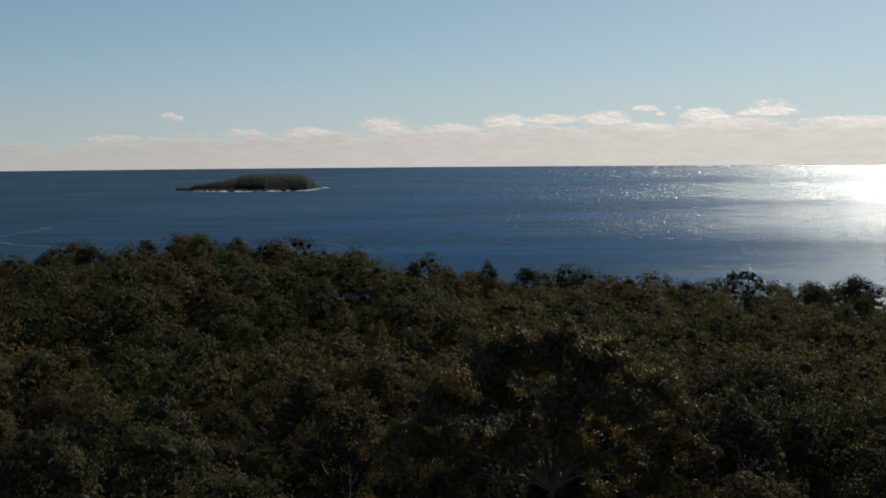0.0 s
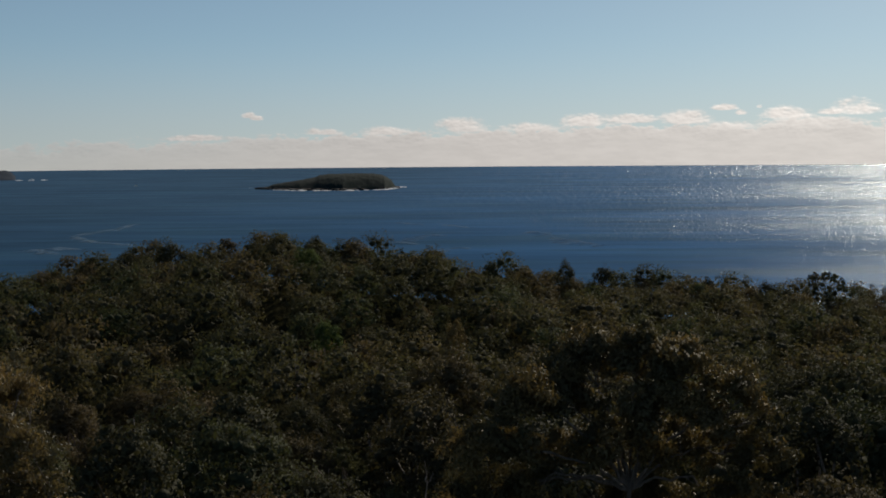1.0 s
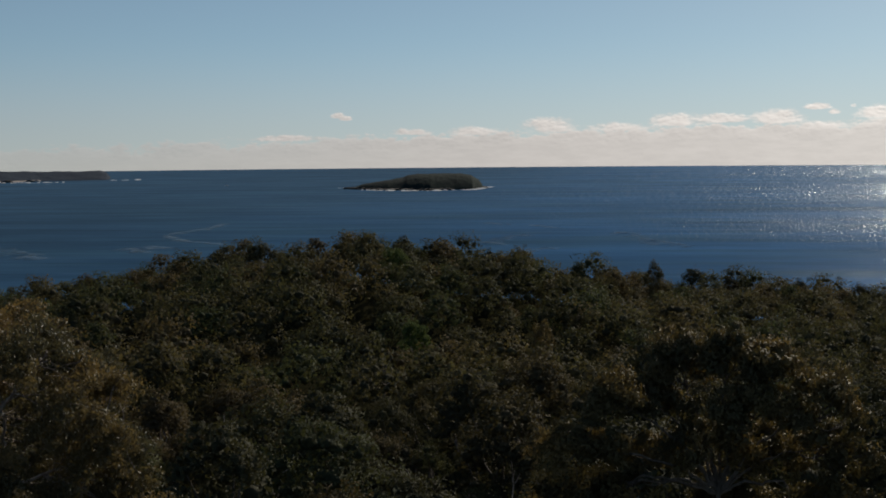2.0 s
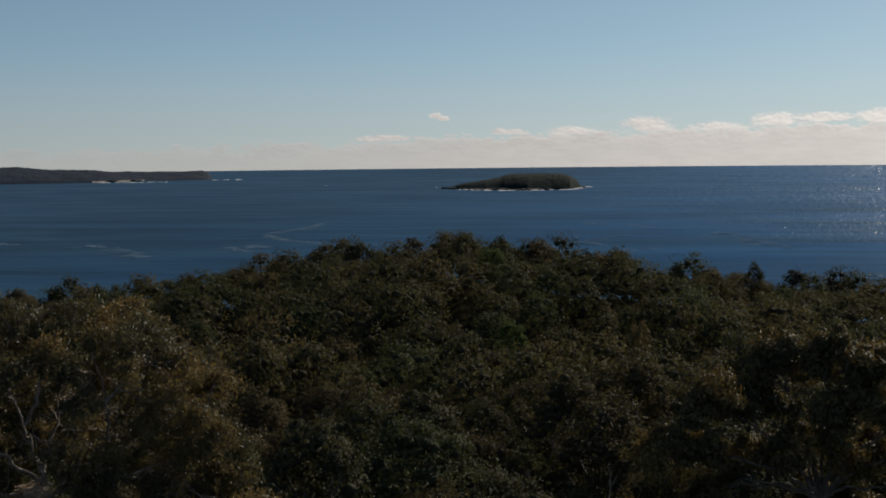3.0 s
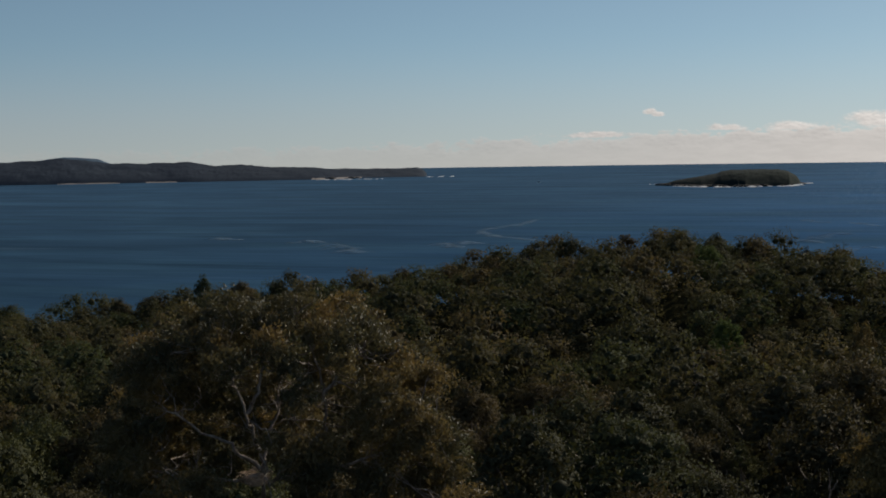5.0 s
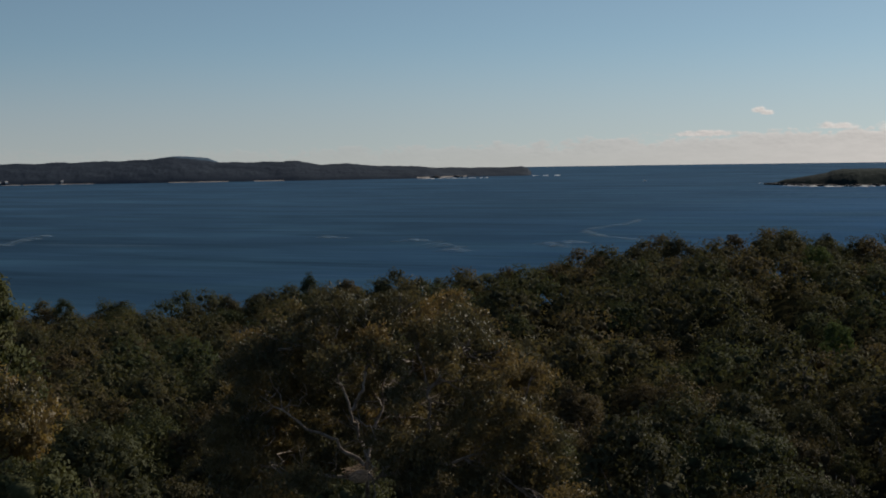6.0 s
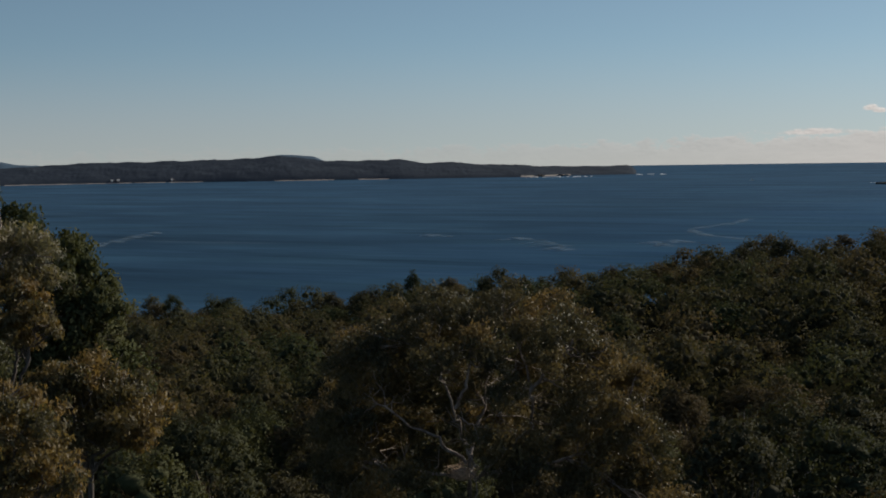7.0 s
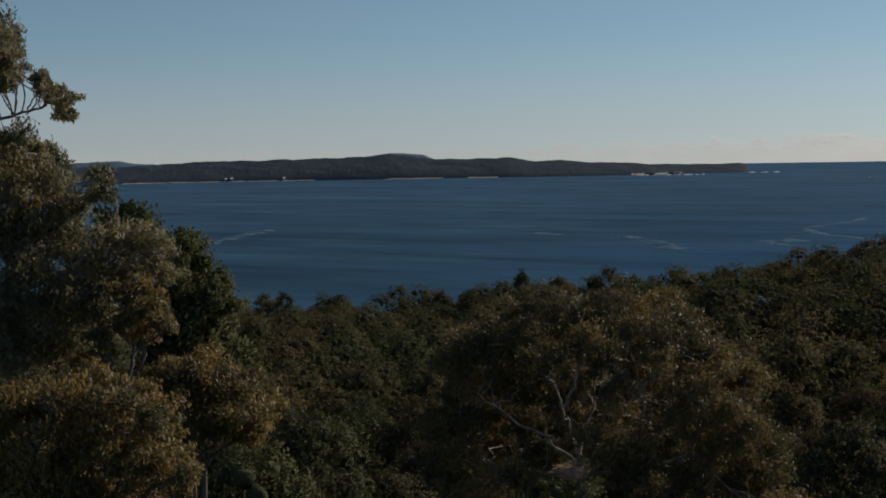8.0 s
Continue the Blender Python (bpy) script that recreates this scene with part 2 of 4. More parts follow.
    sheet = n.math("MULTIPLY", n.smooth(deep, 0.36, 0.64, 0.82, 1.10), n.smooth(gusts, 0.35, 0.7, 1.03, 0.9))
    sheet = n.math("MULTIPLY", n.math("MULTIPLY", sheet, n.smooth(paws, 0.54, 0.70, 1.0, 0.74)), n.smooth(lines, 0.32, 0.68, 0.92, 1.09))
    body = n.mix(1.0, body, n.add("ShaderNodeCombineXYZ", X=sheet, Y=sheet, Z=sheet), "MULTIPLY")
    body = n.mix(n.smooth(lanes, 0.60, 0.74, 0.0, 0.32), body, rgb(0.16, 0.25, 0.32))
    face = n.add("ShaderNodeBsdfDiffuse", Color=body)
    n.add("ShaderNodeLayerWeight", Blend=0.5)
    gloss = n.smooth(n.last.outputs["Facing"], 0.915, 0.982, 0.028, 0.125)
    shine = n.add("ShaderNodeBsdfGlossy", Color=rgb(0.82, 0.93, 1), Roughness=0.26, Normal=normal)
    n.add("ShaderNodeOutputMaterial", Surface=n.add("ShaderNodeMixShader", i0=gloss, i1=face, i2=shine))
    return mat


def scrub_material(name, low, high, scale, bump=1.5):
    """Distant scrub and woods: mottled, matt, lumpy."""
    mat, n = material(name)
    n.add("ShaderNodeTexCoord")
    place = n.last.outputs["Object"]
    lumps = n.add("ShaderNodeTexNoise", Vector=place, Scale=scale, Detail=7.0, Roughness=0.7)
    broad = n.add("ShaderNodeTexNoise", Vector=place, Scale=scale * 0.1, Detail=4.0)
    colour = n.ramp(n.math("ADD", n.math("MULTIPLY", lumps, 0.5), n.math("MULTIPLY", broad, 0.5)), (0.38, low), (0.62, high))
    relief = n.add("ShaderNodeBump", Strength=1.0, Distance=bump, Height=lumps)
    n.add("ShaderNodeOutputMaterial", Surface=n.add("ShaderNodeBsdfPrincipled", Base_Color=colour, Roughness=0.95, Normal=relief, Specular_IOR_Level=0.05))
    return mat


def plain_material(name, colour, rough=0.8, scale=0.2, spread=0.25):
    mat, n = material(name)
    n.add("ShaderNodeTexCoord")
    grain = n.add("ShaderNodeTexNoise", Vector=n.last.outputs["Object"], Scale=scale, Detail=6.0, Roughness=0.65)
    low = tuple(c * (1 - spread) for c in colour[:3]) + (1,)
    high = tuple(min(1, c * (1 + spread)) for c in colour[:3]) + (1,)
    n.add("ShaderNodeOutputMaterial", Surface=n.add("ShaderNodeBsdfPrincipled", Base_Color=n.ramp(grain, (0.35, low), (0.65, high)), Roughness=rough))
    return mat


floor_soil = ground_material()
water = sea_material()
island_scrub = scrub_material("island_scrub", rgb(0.010, 0.017, 0.019), rgb(0.019, 0.031, 0.027), 0.12, 0.5)
# aerial haze is painted in as blue, most of all on the far hills
headland_woods_hazed = scrub_material("headland_woods_hazed", rgb(0.026, 0.036, 0.054), rgb(0.040, 0.052, 0.070), 0.10, 1.0)
far_woods_hazed = scrub_material("far_hill_woods_hazed", rgb(0.07, 0.11, 0.16), rgb(0.085, 0.13, 0.18), 0.02, 2.0)
rock = plain_material("shore_rock", rgb(0.06, 0.05, 0.045), 0.9, 0.1, 0.5)
sand = plain_material("beach_sand", rgb(0.32, 0.28, 0.25), 0.9, 0.02)
foam = plain_material("sea_foam", rgb(0.8, 0.8, 0.8), 0.7, 0.3, 0.2)
def slick_material():
    """Thin scum that the water shows through."""
    mat, n = material("foam_scum")
    n.add("ShaderNodeTexCoord")
    cover = n.smooth(n.add("ShaderNodeTexNoise", Vector=n.last.outputs["Object"], Scale=0.07, Detail=5.0, Roughness=0.65), 0.36, 0.7, 0.04, 0.46)
    clear = n.add("ShaderNodeBsdfTransparent")
    scum = n.add("ShaderNodeBsdfDiffuse", Color=rgb(0.24, 0.34, 0.43))
    n.add("ShaderNodeOutputMaterial", Surface=n.add("ShaderNodeMixShader", i0=cover, i1=clear, i2=scum))
    return mat


slick_foam = slick_material()
nest_sticks = plain_material("dry_sticks", rgb(0.46, 0.34, 0.25), 0.9, 6.0, 0.4)
boat_paint = plain_material("white_boat_paint", rgb(0.8, 0.8, 0.8), 0.4, 0.5, 0.08)
house_wall = plain_material("pale_house_wall", rgb(0.8, 0.78, 0.74), 0.7)
house_roof = plain_material("house_roof", rgb(0.62, 0.58, 0.56), 0.5)


# ---------------------------------------------------------------- mesh helpers
def mesh_of(name, verts, faces, mat, smooth=False, tint=None, normals=None):
    """A mesh from arrays; faces: arrays of triangles and / or quads."""
    me = bpy.data.meshes.new(name)
    faces = [f for f in (faces if isinstance(faces, (list, tuple)) else [faces]) if len(f)]
    me.vertices.add(len(verts))
    me.vertices.foreach_set("co", np.asarray(verts, np.float32).ravel())
    loops = np.concatenate([f.ravel() for f in faces]).astype(np.int32)
    sizes = np.concatenate([np.full(len(f), f.shape[1], np.int32) for f in faces])
    me.loops.add(len(loops))
    me.loops.foreach_set("vertex_index", loops)
    me.polygons.add(len(sizes))
    me.polygons.foreach_set("loop_start", np.concatenate([[0], np.cumsum(sizes)[:-1]]).astype(np.int32))
    me.polygons.foreach_set("loop_total", sizes)
    me.polygons.foreach_set("use_smooth", np.full(len(sizes), smooth))
    if tint is not None:
        layer = me.attributes.new("tint", "FLOAT", "POINT")
        layer.data.foreach_set("value", np.asarray(tint, np.float32))
    me.materials.append(mat)
    me.update(calc_edges=True)
    if normals is not None:
        me.normals_split_custom_set_from_vertices(np.asarray(normals, np.float32))
    return me


def piece(name, data, parent=None, label=""):
    ob = tagged(new(name, data), label)
    if parent is not None:
        ob.parent = parent
    return ob


def ico(level):
    bm = bmesh.new()
    bmesh.ops.create_icosphere(bm, subdivisions=level, radius=1.0)
    bm.verts.ensure_lookup_table()
    v = np.array([p.co[:] for p in bm.verts])
    f = np.array([[p.index for p in q.verts] for q in bm.faces])
    bm.free()
    return v, f


ICO = {k: ico(k) for k in (1, 2, 3)}


class Heap:
    """Gathers vertices and faces of many pieces."""

    def __init__(self):
        self.v, self.tri, self.quad, self.n, self.normals, self.soft = [], [], [], 0, [], False

    def put(self, v, tri=None, quad=None, normals=None):
        self.v.append(v)
        self.soft |= normals is not None
        self.normals.append(np.zeros_like(v) if normals is None else normals)
        if tri is not None:
            self.tri.append(tri + self.n)
        if quad is not None:
            self.quad.append(quad + self.n)
        self.n += len(v)

    def arrays(self):
        none3, none4 = np.zeros((0, 3), int), np.zeros((0, 4), int)
        return (np.concatenate(self.v), np.concatenate(self.tri) if self.tri else none3, np.concatenate(self.quad) if self.quad else none4)

    def mesh(self, name, mat, smooth=False):
        v, t, q = self.arrays()
        return mesh_of(name, v, [t, q], mat, smooth, normals=np.concatenate(self.normals) if self.soft else None)


def unit(v):
    return v / np.maximum(np.linalg.norm(v, axis=-1, keepdims=True), 1e-9)


def lumps(heap, centres, radii, level=1, rough=0.16):
    v, f = ICO[level]
    for c, r in zip(centres, radii):
        w = v * (1 + rough * rng.standard_normal((len(v), 1)))
        heap.put(w * r + c, tri=f)


def sprays(heap, centres, radii, count, length, width, droop=0.5, tri=False, shell=(0.72, 1.08), low=-0.45, loose=0.35, soft=0.0, middle=None):
    """Leaves over the outside of foliage clumps: count for each clump. soft: how far their shading follows the clump's roundness; middle: of the crown, whose roundness it then follows too."""
    n = len(centres) * count
    c, r = np.repeat(centres, count, 0), np.repeat(radii, count, 0)
    d = unit(rng.standard_normal((n * 2, 3)))
    d = d[d[:, 2] > low][:n]
    while len(d) < n:
        more = unit(rng.standard_normal((n, 3)))
        d = np.concatenate([d, more[more[:, 2] > low]])[:n]
    p = c + d * r * rng.uniform(*shell, (n, 1))
    out = unit(d + loose * rng.standard_normal((n, 3)))
    axis = unit(np.cross(out, rng.standard_normal((n, 3))) - np.array([0, 0, droop]))
    side = unit(np.cross(axis, out))
    ln, wd = length * rng.uniform(0.65, 1.35, (n, 1)), width * rng.uniform(0.7, 1.3, (n, 1))
    tip, root = p + axis * ln * 0.5, p - axis * ln * 0.5
    side = side * np.sign((np.cross(side, axis) * d).sum(1, keepdims=True))      # every leaf shows its upper face outwards
    if tri:
        corners, shape = np.stack([root - side * wd * 0.5, root + side * wd * 0.5, tip], 1), 3
    else:
        mid = p - axis * ln * 0.1
        corners, shape = np.stack([root, mid + side * wd * 0.5, tip, mid - side * wd * 0.5], 1), 4
    if middle is not None:
        d = unit(d * 0.42 + 0.58 * unit((p - middle) * np.array([1.0, 1.0, 1.25])))
    normals = np.repeat(unit(d * soft + np.cross(side, axis) * (1 - soft)), shape, 0) if soft else None
    index = np.arange(n * shape).reshape(-1, shape)
    heap.put(corners.reshape(-1, 3), tri=index if tri else None, quad=None if tri else index, normals=normals)


def tube(heap, points, radii, sides=6):
    """A tapered limb along points."""
    p, r = np.asarray(points, float), np.asarray(radii, float)
    along = unit(np.gradient(p, axis=0))
    ref = np.array([0.31, 0.87, 0.12])
    u = unit(np.cross(along, ref))
    w = np.cross(along, u)
    a = np.arange(sides) * 2 * np.pi / sides
    ring = p[:, None] + r[:, None, None] * (np.cos(a)[None, :, None] * u[:, None] + np.sin(a)[None, :, None] * w[:, None])
    k, s = np.meshgrid(np.arange(len(p) - 1), np.arange(sides), indexing="ij")
    k, s = k.ravel(), s.ravel()
    t = (s + 1) % sides
    heap.put(ring.reshape(-1, 3), quad=np.stack([k * sides + s, k * sides + t, (k + 1) * sides + t, (k + 1) * sides + s], 1))


def crooked(a, b, steps, bend):
    """Points of a limb from a to b that wanders and rises at first."""
    a, b = np.asarray(a, float), np.asarray(b, float)
    bend *= min(1.0, float(np.linalg.norm(b - a)) / 3.5)
    t = np.linspace(0, 1, steps)[:, None]
    p = a + (b - a) * t
    p += np.sin(np.pi * t) * rng.standard_normal((1, 3)) * bend
    p[1:-1] += rng.standard_normal((steps - 2, 3)) * bend * 0.35
    return p


# ---------------------------------------------------------------- the land
def at(az, r):
    return math.sin(radians(az)) * r, math.cos(radians(az)) * r


AZ_KEYS = (-180, -75, -50, -42, -36, -30, -22, -18, -14, -10, -5, 0, 4, 10, 18, 45, 180)
FALL = (-6.0, -6.0, -6.1, -6.4, -6.45, -5.95, -5.45, -4.7, -4.05, -3.8, -4.5, -5.15, -5.45, -5.9, -5.95, -6.0, -6.0)      # degrees below the eye of the ridge line
RIDGE = (340, 340, 350, 360, 360, 340, 310, 300, 290, 285, 290, 300, 315, 330, 335, 335, 340)                    # metres to it


def canopy(az, r):
    """Height of the tree tops over the sea, from the slope under the eye down to the ridge line and the shore."""
    ridge, fall = np.interp(az, AZ_KEYS, RIDGE), np.interp(az, AZ_KEYS, FALL)
    far = EYE + ridge * np.tan(np.radians(fall))
    near = np.interp(r, (0, 40, 90, 140, 190), (62, 57, 51, 47.5, 45.5)) + 3.0 * np.exp(-((az + 50) / 14) ** 2) * np.exp(-((r - 40) / 50) ** 2)
    t = np.clip((r - 130) / (ridge - 130), 0, 1)
    z = near + (far - near) * t * t * (3 - 2 * t)
    return np.where(r > ridge, far - (r - ridge) * 0.26, z)


TREE = 13.0


def ground_height(az, r):
    back = np.clip((np.abs(((az + 12 + 180) % 360) - 180) - 75) / 40, 0, 1)       # inland, behind the eye
    ridge = np.interp(az, AZ_KEYS, RIDGE)
    z = np.maximum(canopy(az, r) - TREE + 4.5 * np.exp(-((r - ridge) / 26) ** 2), -6.0)
    return z * (1 - back) + back * np.where(r > 500, 30.0, 42 - r * 0.024)


def build_ground():
    rad = np.concatenate([np.linspace(1, 460, 70), [520, 620, 800, 1200, 2200, 3600, 4900]])
    azs = np.arange(0, 360, 2.0) - 180
    A, R = np.meshgrid(azs, rad, indexing="ij")
    Z = ground_height(A, R) + np.where(R < 450, np.sin(A * 0.3 + R * 0.11) * 0.7 * np.clip(R / 60, 0, 1), 0)
    v = np.stack([np.sin(np.radians(A)) * R, np.cos(np.radians(A)) * R, Z], -1)
    n, m = A.shape
    i, j = np.meshgrid(np.arange(n), np.arange(m - 1), indexing="ij")
    i, j = i.ravel(), j.ravel()
    k = (i + 1) % n
    quads = np.stack([i * m + j, k * m + j, k * m + j + 1, i * m + j + 1], 1)[:, ::-1]
    verts = np.concatenate([v.reshape(-1, 3), [[0, 0, float(ground_height(np.array(0.0), np.array(0.0)))]]])
    i = np.arange(n)
    cap = np.stack([np.full(n, n * m), ((i + 1) % n) * m, i * m], 1)[:, ::-1]
    tagged(piece("ground", mesh_of("ground", verts, [cap, quads], floor_soil, True)),
           "dark leaf-littered forest floor sloping down to the sea", "ground", kind="structure")


def build_sea():
    a = np.radians(np.arange(0, 360, 1.0))
    rings = np.array([1.0, 300, 600, 1000, 1700, 2800, SEA_END])
    v = np.stack([np.sin(a)[:, None] * rings, np.cos(a)[:, None] * rings, np.zeros((360, 7))], -1).reshape(-1, 3)
    i, j = np.meshgrid(np.arange(360), np.arange(6), indexing="ij")
    i, j = i.ravel(), j.ravel()
    k = (i + 1) % 360
    q = np.stack([i * 7 + j, i * 7 + j + 1, k * 7 + j + 1, k * 7 + j], 1)
    tagged(piece("water", mesh_of("water", v, q, water)), "deep blue rippled ocean glittering under the sun", "sea", kind="structure")


build_ground()
build_sea()


def fractal(x, y, octaves=4, seed=0.0):
    return np.array([noise.fractal(Vector((p, q, seed)), 0.8, 2.1, octaves) for p, q in zip(np.ravel(x), np.ravel(y))]).reshape(np.shape(x))


def grid_faces(n, m):
    i, j = np.meshgrid(np.arange(n - 1), np.arange(m - 1), indexing="ij")
    i, j = i.ravel(), j.ravel()
    return np.stack([i * m + j, (i + 1) * m + j, (i + 1) * m + j + 1, i * m + j + 1], 1)


def build_island():
    """A scrub-covered island: long low tail, flat top, steep end with a rocky foot."""
    root = tagged(new("island"), "dark scrub-covered rocky island with a flat top", "island")
    root.location = (*at(-8.05, 2480), 0)
    root.rotation_euler[2] = radians(8.05)
    u, w = np.linspace(0, 1, 150), np.linspace(-1, 1, 50)
    U, W = np.meshgrid(u, w, indexing="ij")
    top = np.interp(U, (0, 0.04, 0.12, 0.30, 0.41, 0.44, 0.52, 0.74, 0.83, 0.90, 0.96, 1.0), (0, 3, 9, 16, 20.5, 24, 26.5, 27, 26.5, 23.5, 15, 0))
    half = np.interp(U, (0, 0.12, 0.3, 0.6, 0.9, 1.0), (6, 45, 100, 125, 90, 8)) 
    X = (U - 0.5) * 250
    Y = W * half
    side = np.clip(1 - np.abs(W) ** 3.2, 0, 1)
    Z = top * side + (fractal(X / 16, Y / 16) * 0.9 + fractal(X / 5, Y / 5, 3, 4.0) * 0.6) * np.clip(top / 8, 0, 1) * np.clip(side * 3, 0, 1) - 0.5
    v = np.stack([X, Y, Z], -1).reshape(-1, 3)
    piece("slope", mesh_of("slope", v, grid_faces(150, 50), island_scrub, True), root)
    # rocky ledge round the foot
    a = np.linspace(0, 2 * np.pi, 180, endpoint=False)
    ring = []
    for k, (grow, z) in enumerate(((0.96, 3.4), (1.02, 2.6), (1.05, -0.5))):
        wob = 1 + 0.05 * rng.standard_normal(180)
        uu = 0.5 + 0.5 * np.cos(a)
        hh = np.interp(uu, (0, 0.12, 0.3, 0.6, 0.9, 1.0), (6, 45, 100, 125, 90, 8)) 
        ring.append(np.stack([np.cos(a) * 125 * grow * (1 + (wob - 1) * 0.3), np.sign(np.sin(a)) * np.abs(np.sin(a)) ** 0.35 * hh * grow * wob, np.full(180, z) * (wob if z > 0 else 1)], -1))
    v = np.concatenate(ring)
    i = np.arange(180)
    t = (i + 1) % 180
    q = np.concatenate([np.stack([k * 180 + i, k * 180 + t, (k + 1) * 180 + t, (k + 1) * 180 + i], 1) for k in (0, 1)])
    piece("rock_ledge", mesh_of("rock_ledge", v, q, rock), root, "bare brown rock ledge at the waterline")
    return root


build_island()


def headland_height(az, s):
    """s: 0 at the shore, 1 on the ridge, 2 behind."""
    top = np.interp(az, (-70, -55, -46.4, -45, -43, -40.9, -38.5, -36.6, -35.5, -33.8, -32.2, -30.5, -29.5, -28.5, -27, -25.3, -24.4, -22.7, -21.4, -20.95, -20.75, -20.6),
                    (52, 46, 39, 43, 50, 49, 52, 54, 60, 47, 44, 45, 35, 36, 29, 25, 20, 18.5, 18, 17, 13, 0))
    return top * np.clip(s, 0, 1) ** 0.62 * (1 - 0.8 * np.clip(s - 1, 0, 1) ** 2)


def shore(az):
    return np.interp(az, (-70, -46, -42, -39.5, -36.5, -33.4, -30.5, -25, -23.5, -20.7), (3500, 3465, 3460, 3425, 3375, 3360, 3345, 3357, 3460, 3490))


def build_headland():
    root = tagged(new("headland"), "long low wooded headland with pale beaches across the bay", "headland")
    azs, s = np.arange(-70, -20.55, 0.05), np.linspace(-0.02, 2, 46)
    A, S = np.meshgrid(azs, s, indexing="ij")
    R = shore(A) + 260 * S
    X, Y = np.sin(np.radians(A)) * R, np.cos(np.radians(A)) * R
    rise = np.clip(S * 6, 0, 1)
    Z = headland_height(A, S) + (fractal(X / 60, Y / 60) * 3.0 + fractal(X / 9, Y / 9, 2, 3.0) * 0.9) * rise - np.where(S <= 0, 2.0, 0.0)
    v = np.stack([X, Y, Z], -1).reshape(-1, 3)
    piece("wooded_slope", mesh_of("wooded_slope", v, grid_faces(*A.shape), headland_woods_hazed, True), root)

    def strip(name, a0, a1, depth, z, mat, label, out=6.0):
        az = np.arange(a0, a1, 0.06)
        wob = depth * (0.75 + 0.35 * fractal(az * 2, az * 0, 3, 9.0))
        inner, outer = shore(az) + wob, shore(az) - out
        ring = [np.stack([np.sin(np.radians(az)) * r, np.cos(np.radians(az)) * r, np.full(len(az), h)], -1) for r, h in ((outer, 0.15), (inner, z))]
        v = np.stack(ring, 1).reshape(-1, 3)
        piece(name, mesh_of(name, v, grid_faces(len(az), 2)[:, ::-1], mat), root, label)

    strip("beach", -46.5, -41.5, 10, 2.6, sand, "narrow pale sand beach")
    strip("beach", -41.4, -38.6, 8, 2.4, sand, "narrow pale sand beach")
    strip("beach", -35.7, -33.2, 12, 3.4, sand, "pale sand beach")
    strip("beach", -32.2, -30.9, 9, 2.8, sand, "pale sand beach")
    strip("beach", -25.4, -24.8, 14, 3.6, sand, "pale sand cove beside dark rocks")
    strip("beach", -24.4, -23.3, 12, 3.0, sand, "pale sand cove beside dark rocks")
    for az, r, w, h in ((-24.6, -15, 12, 6), (-23.75, -25, 11, 4.5), (-23.5, -12, 7, 3)):
        heap = Heap()
        x, y = at(az, float(shore(az)) + r)
        lumps(heap, [(x, y, 0)], [(w, w * 0.8, h)], 2, 0.12)
        piece("shore_rock", heap.mesh("shore_rock", rock), root, "dark rock stack off the shore")
    return root


build_headland()


def build_far_hills():
    azs, s = np.arange(-75, -30, 0.12), np.linspace(0, 2, 18)
    A, S = np.meshgrid(azs, s, indexing="ij")
    top = np.interp(A, (-75, -60, -52, -48.5, -47.5, -46.6, -45.9, -45.2, -44.5, -37.3, -36.6, -36.1, -35.4, -34.6, -34.0, -33.5, -33), (48, 60, 44, 48, 51, 53, 42, 40, 30, 36, 48, 56, 62.5, 59, 53, 35, 20))
    R = 4450 + S * 180
    Z = top * np.sin(np.clip(S, 0, 2) * np.pi / 2) ** 0.7 + fractal(A * 2.5, S * 2, 4) * 1.6 - 2
    v = np.stack([np.sin(np.radians(A)) * R, np.cos(np.radians(A)) * R, Z], -1).reshape(-1, 3)
    tagged(piece("backdrop", mesh_of("backdrop", v, grid_faces(*A.shape), far_woods_hazed, True)), "distant wooded hills painted haze blue behind the headland", "hills", kind="structure")


build_far_hills()


# surf: broken white water at the feet of the rocks
def surf(name, line, width, seed, mat, label, cover=0.0, parent=None):
    """A ragged ribbon of foam patches along line, an array of points on the water."""
    p = np.asarray(line, float)
    seg = np.linalg.norm(np.diff(p, axis=0), axis=1)
    t = np.concatenate([[0], np.cumsum(seg)])
    at_t = np.arange(0, t[-1], 0.8)
    q = np.stack([np.interp(at_t, t, p[:, 0]), np.interp(at_t, t, p[:, 1])], -1)
    side = unit(np.stack([-np.gradient(q[:, 1]), np.gradient(q[:, 0])], -1))
    w = width * np.clip(fractal(at_t / 14, at_t * 0, 4, seed) * 1.6 + cover, 0, 1.4)
    mid = q + side * (fractal(at_t / 30, at_t * 0, 3, seed + 5) * width * 0.7)[:, None]
    a, b = mid - side * w[:, None], mid + side * w[:, None]
    v = np.stack([np.c_[a, np.full(len(a), 0.25)], np.c_[mid, 0.3 + w * 0.12], np.c_[b, np.full(len(a), 0.25)]], 1).reshape(-1, 3)
    keep = np.repeat((w[:-1] > 0.02) & (w[1:] > 0.02), 2)
    f = grid_faces(len(at_t), 3)[keep]
    ob = piece(name, mesh_of(name, v, f, mat))
    return tagged(ob, label, "foam", kind="stuff")


def island_line(u0, u1, off):
    u = np.linspace(u0, u1, 60)
    hh = np.interp(u, (0, 0.12, 0.3, 0.6, 0.9, 1.0), (6, 45, 100, 125, 90, 8))
    c = Matrix.Rotation(radians(8.05), 4, "Z")
    cx, cy = at(-8.05, 2480)
    return [((c @ Vector(((k - 0.5) * 250, -h - off, 0))).x + cx, (c @ Vector(((k - 0.5) * 250, -h - off, 0))).y + cy) for k, h in zip(u, hh)]


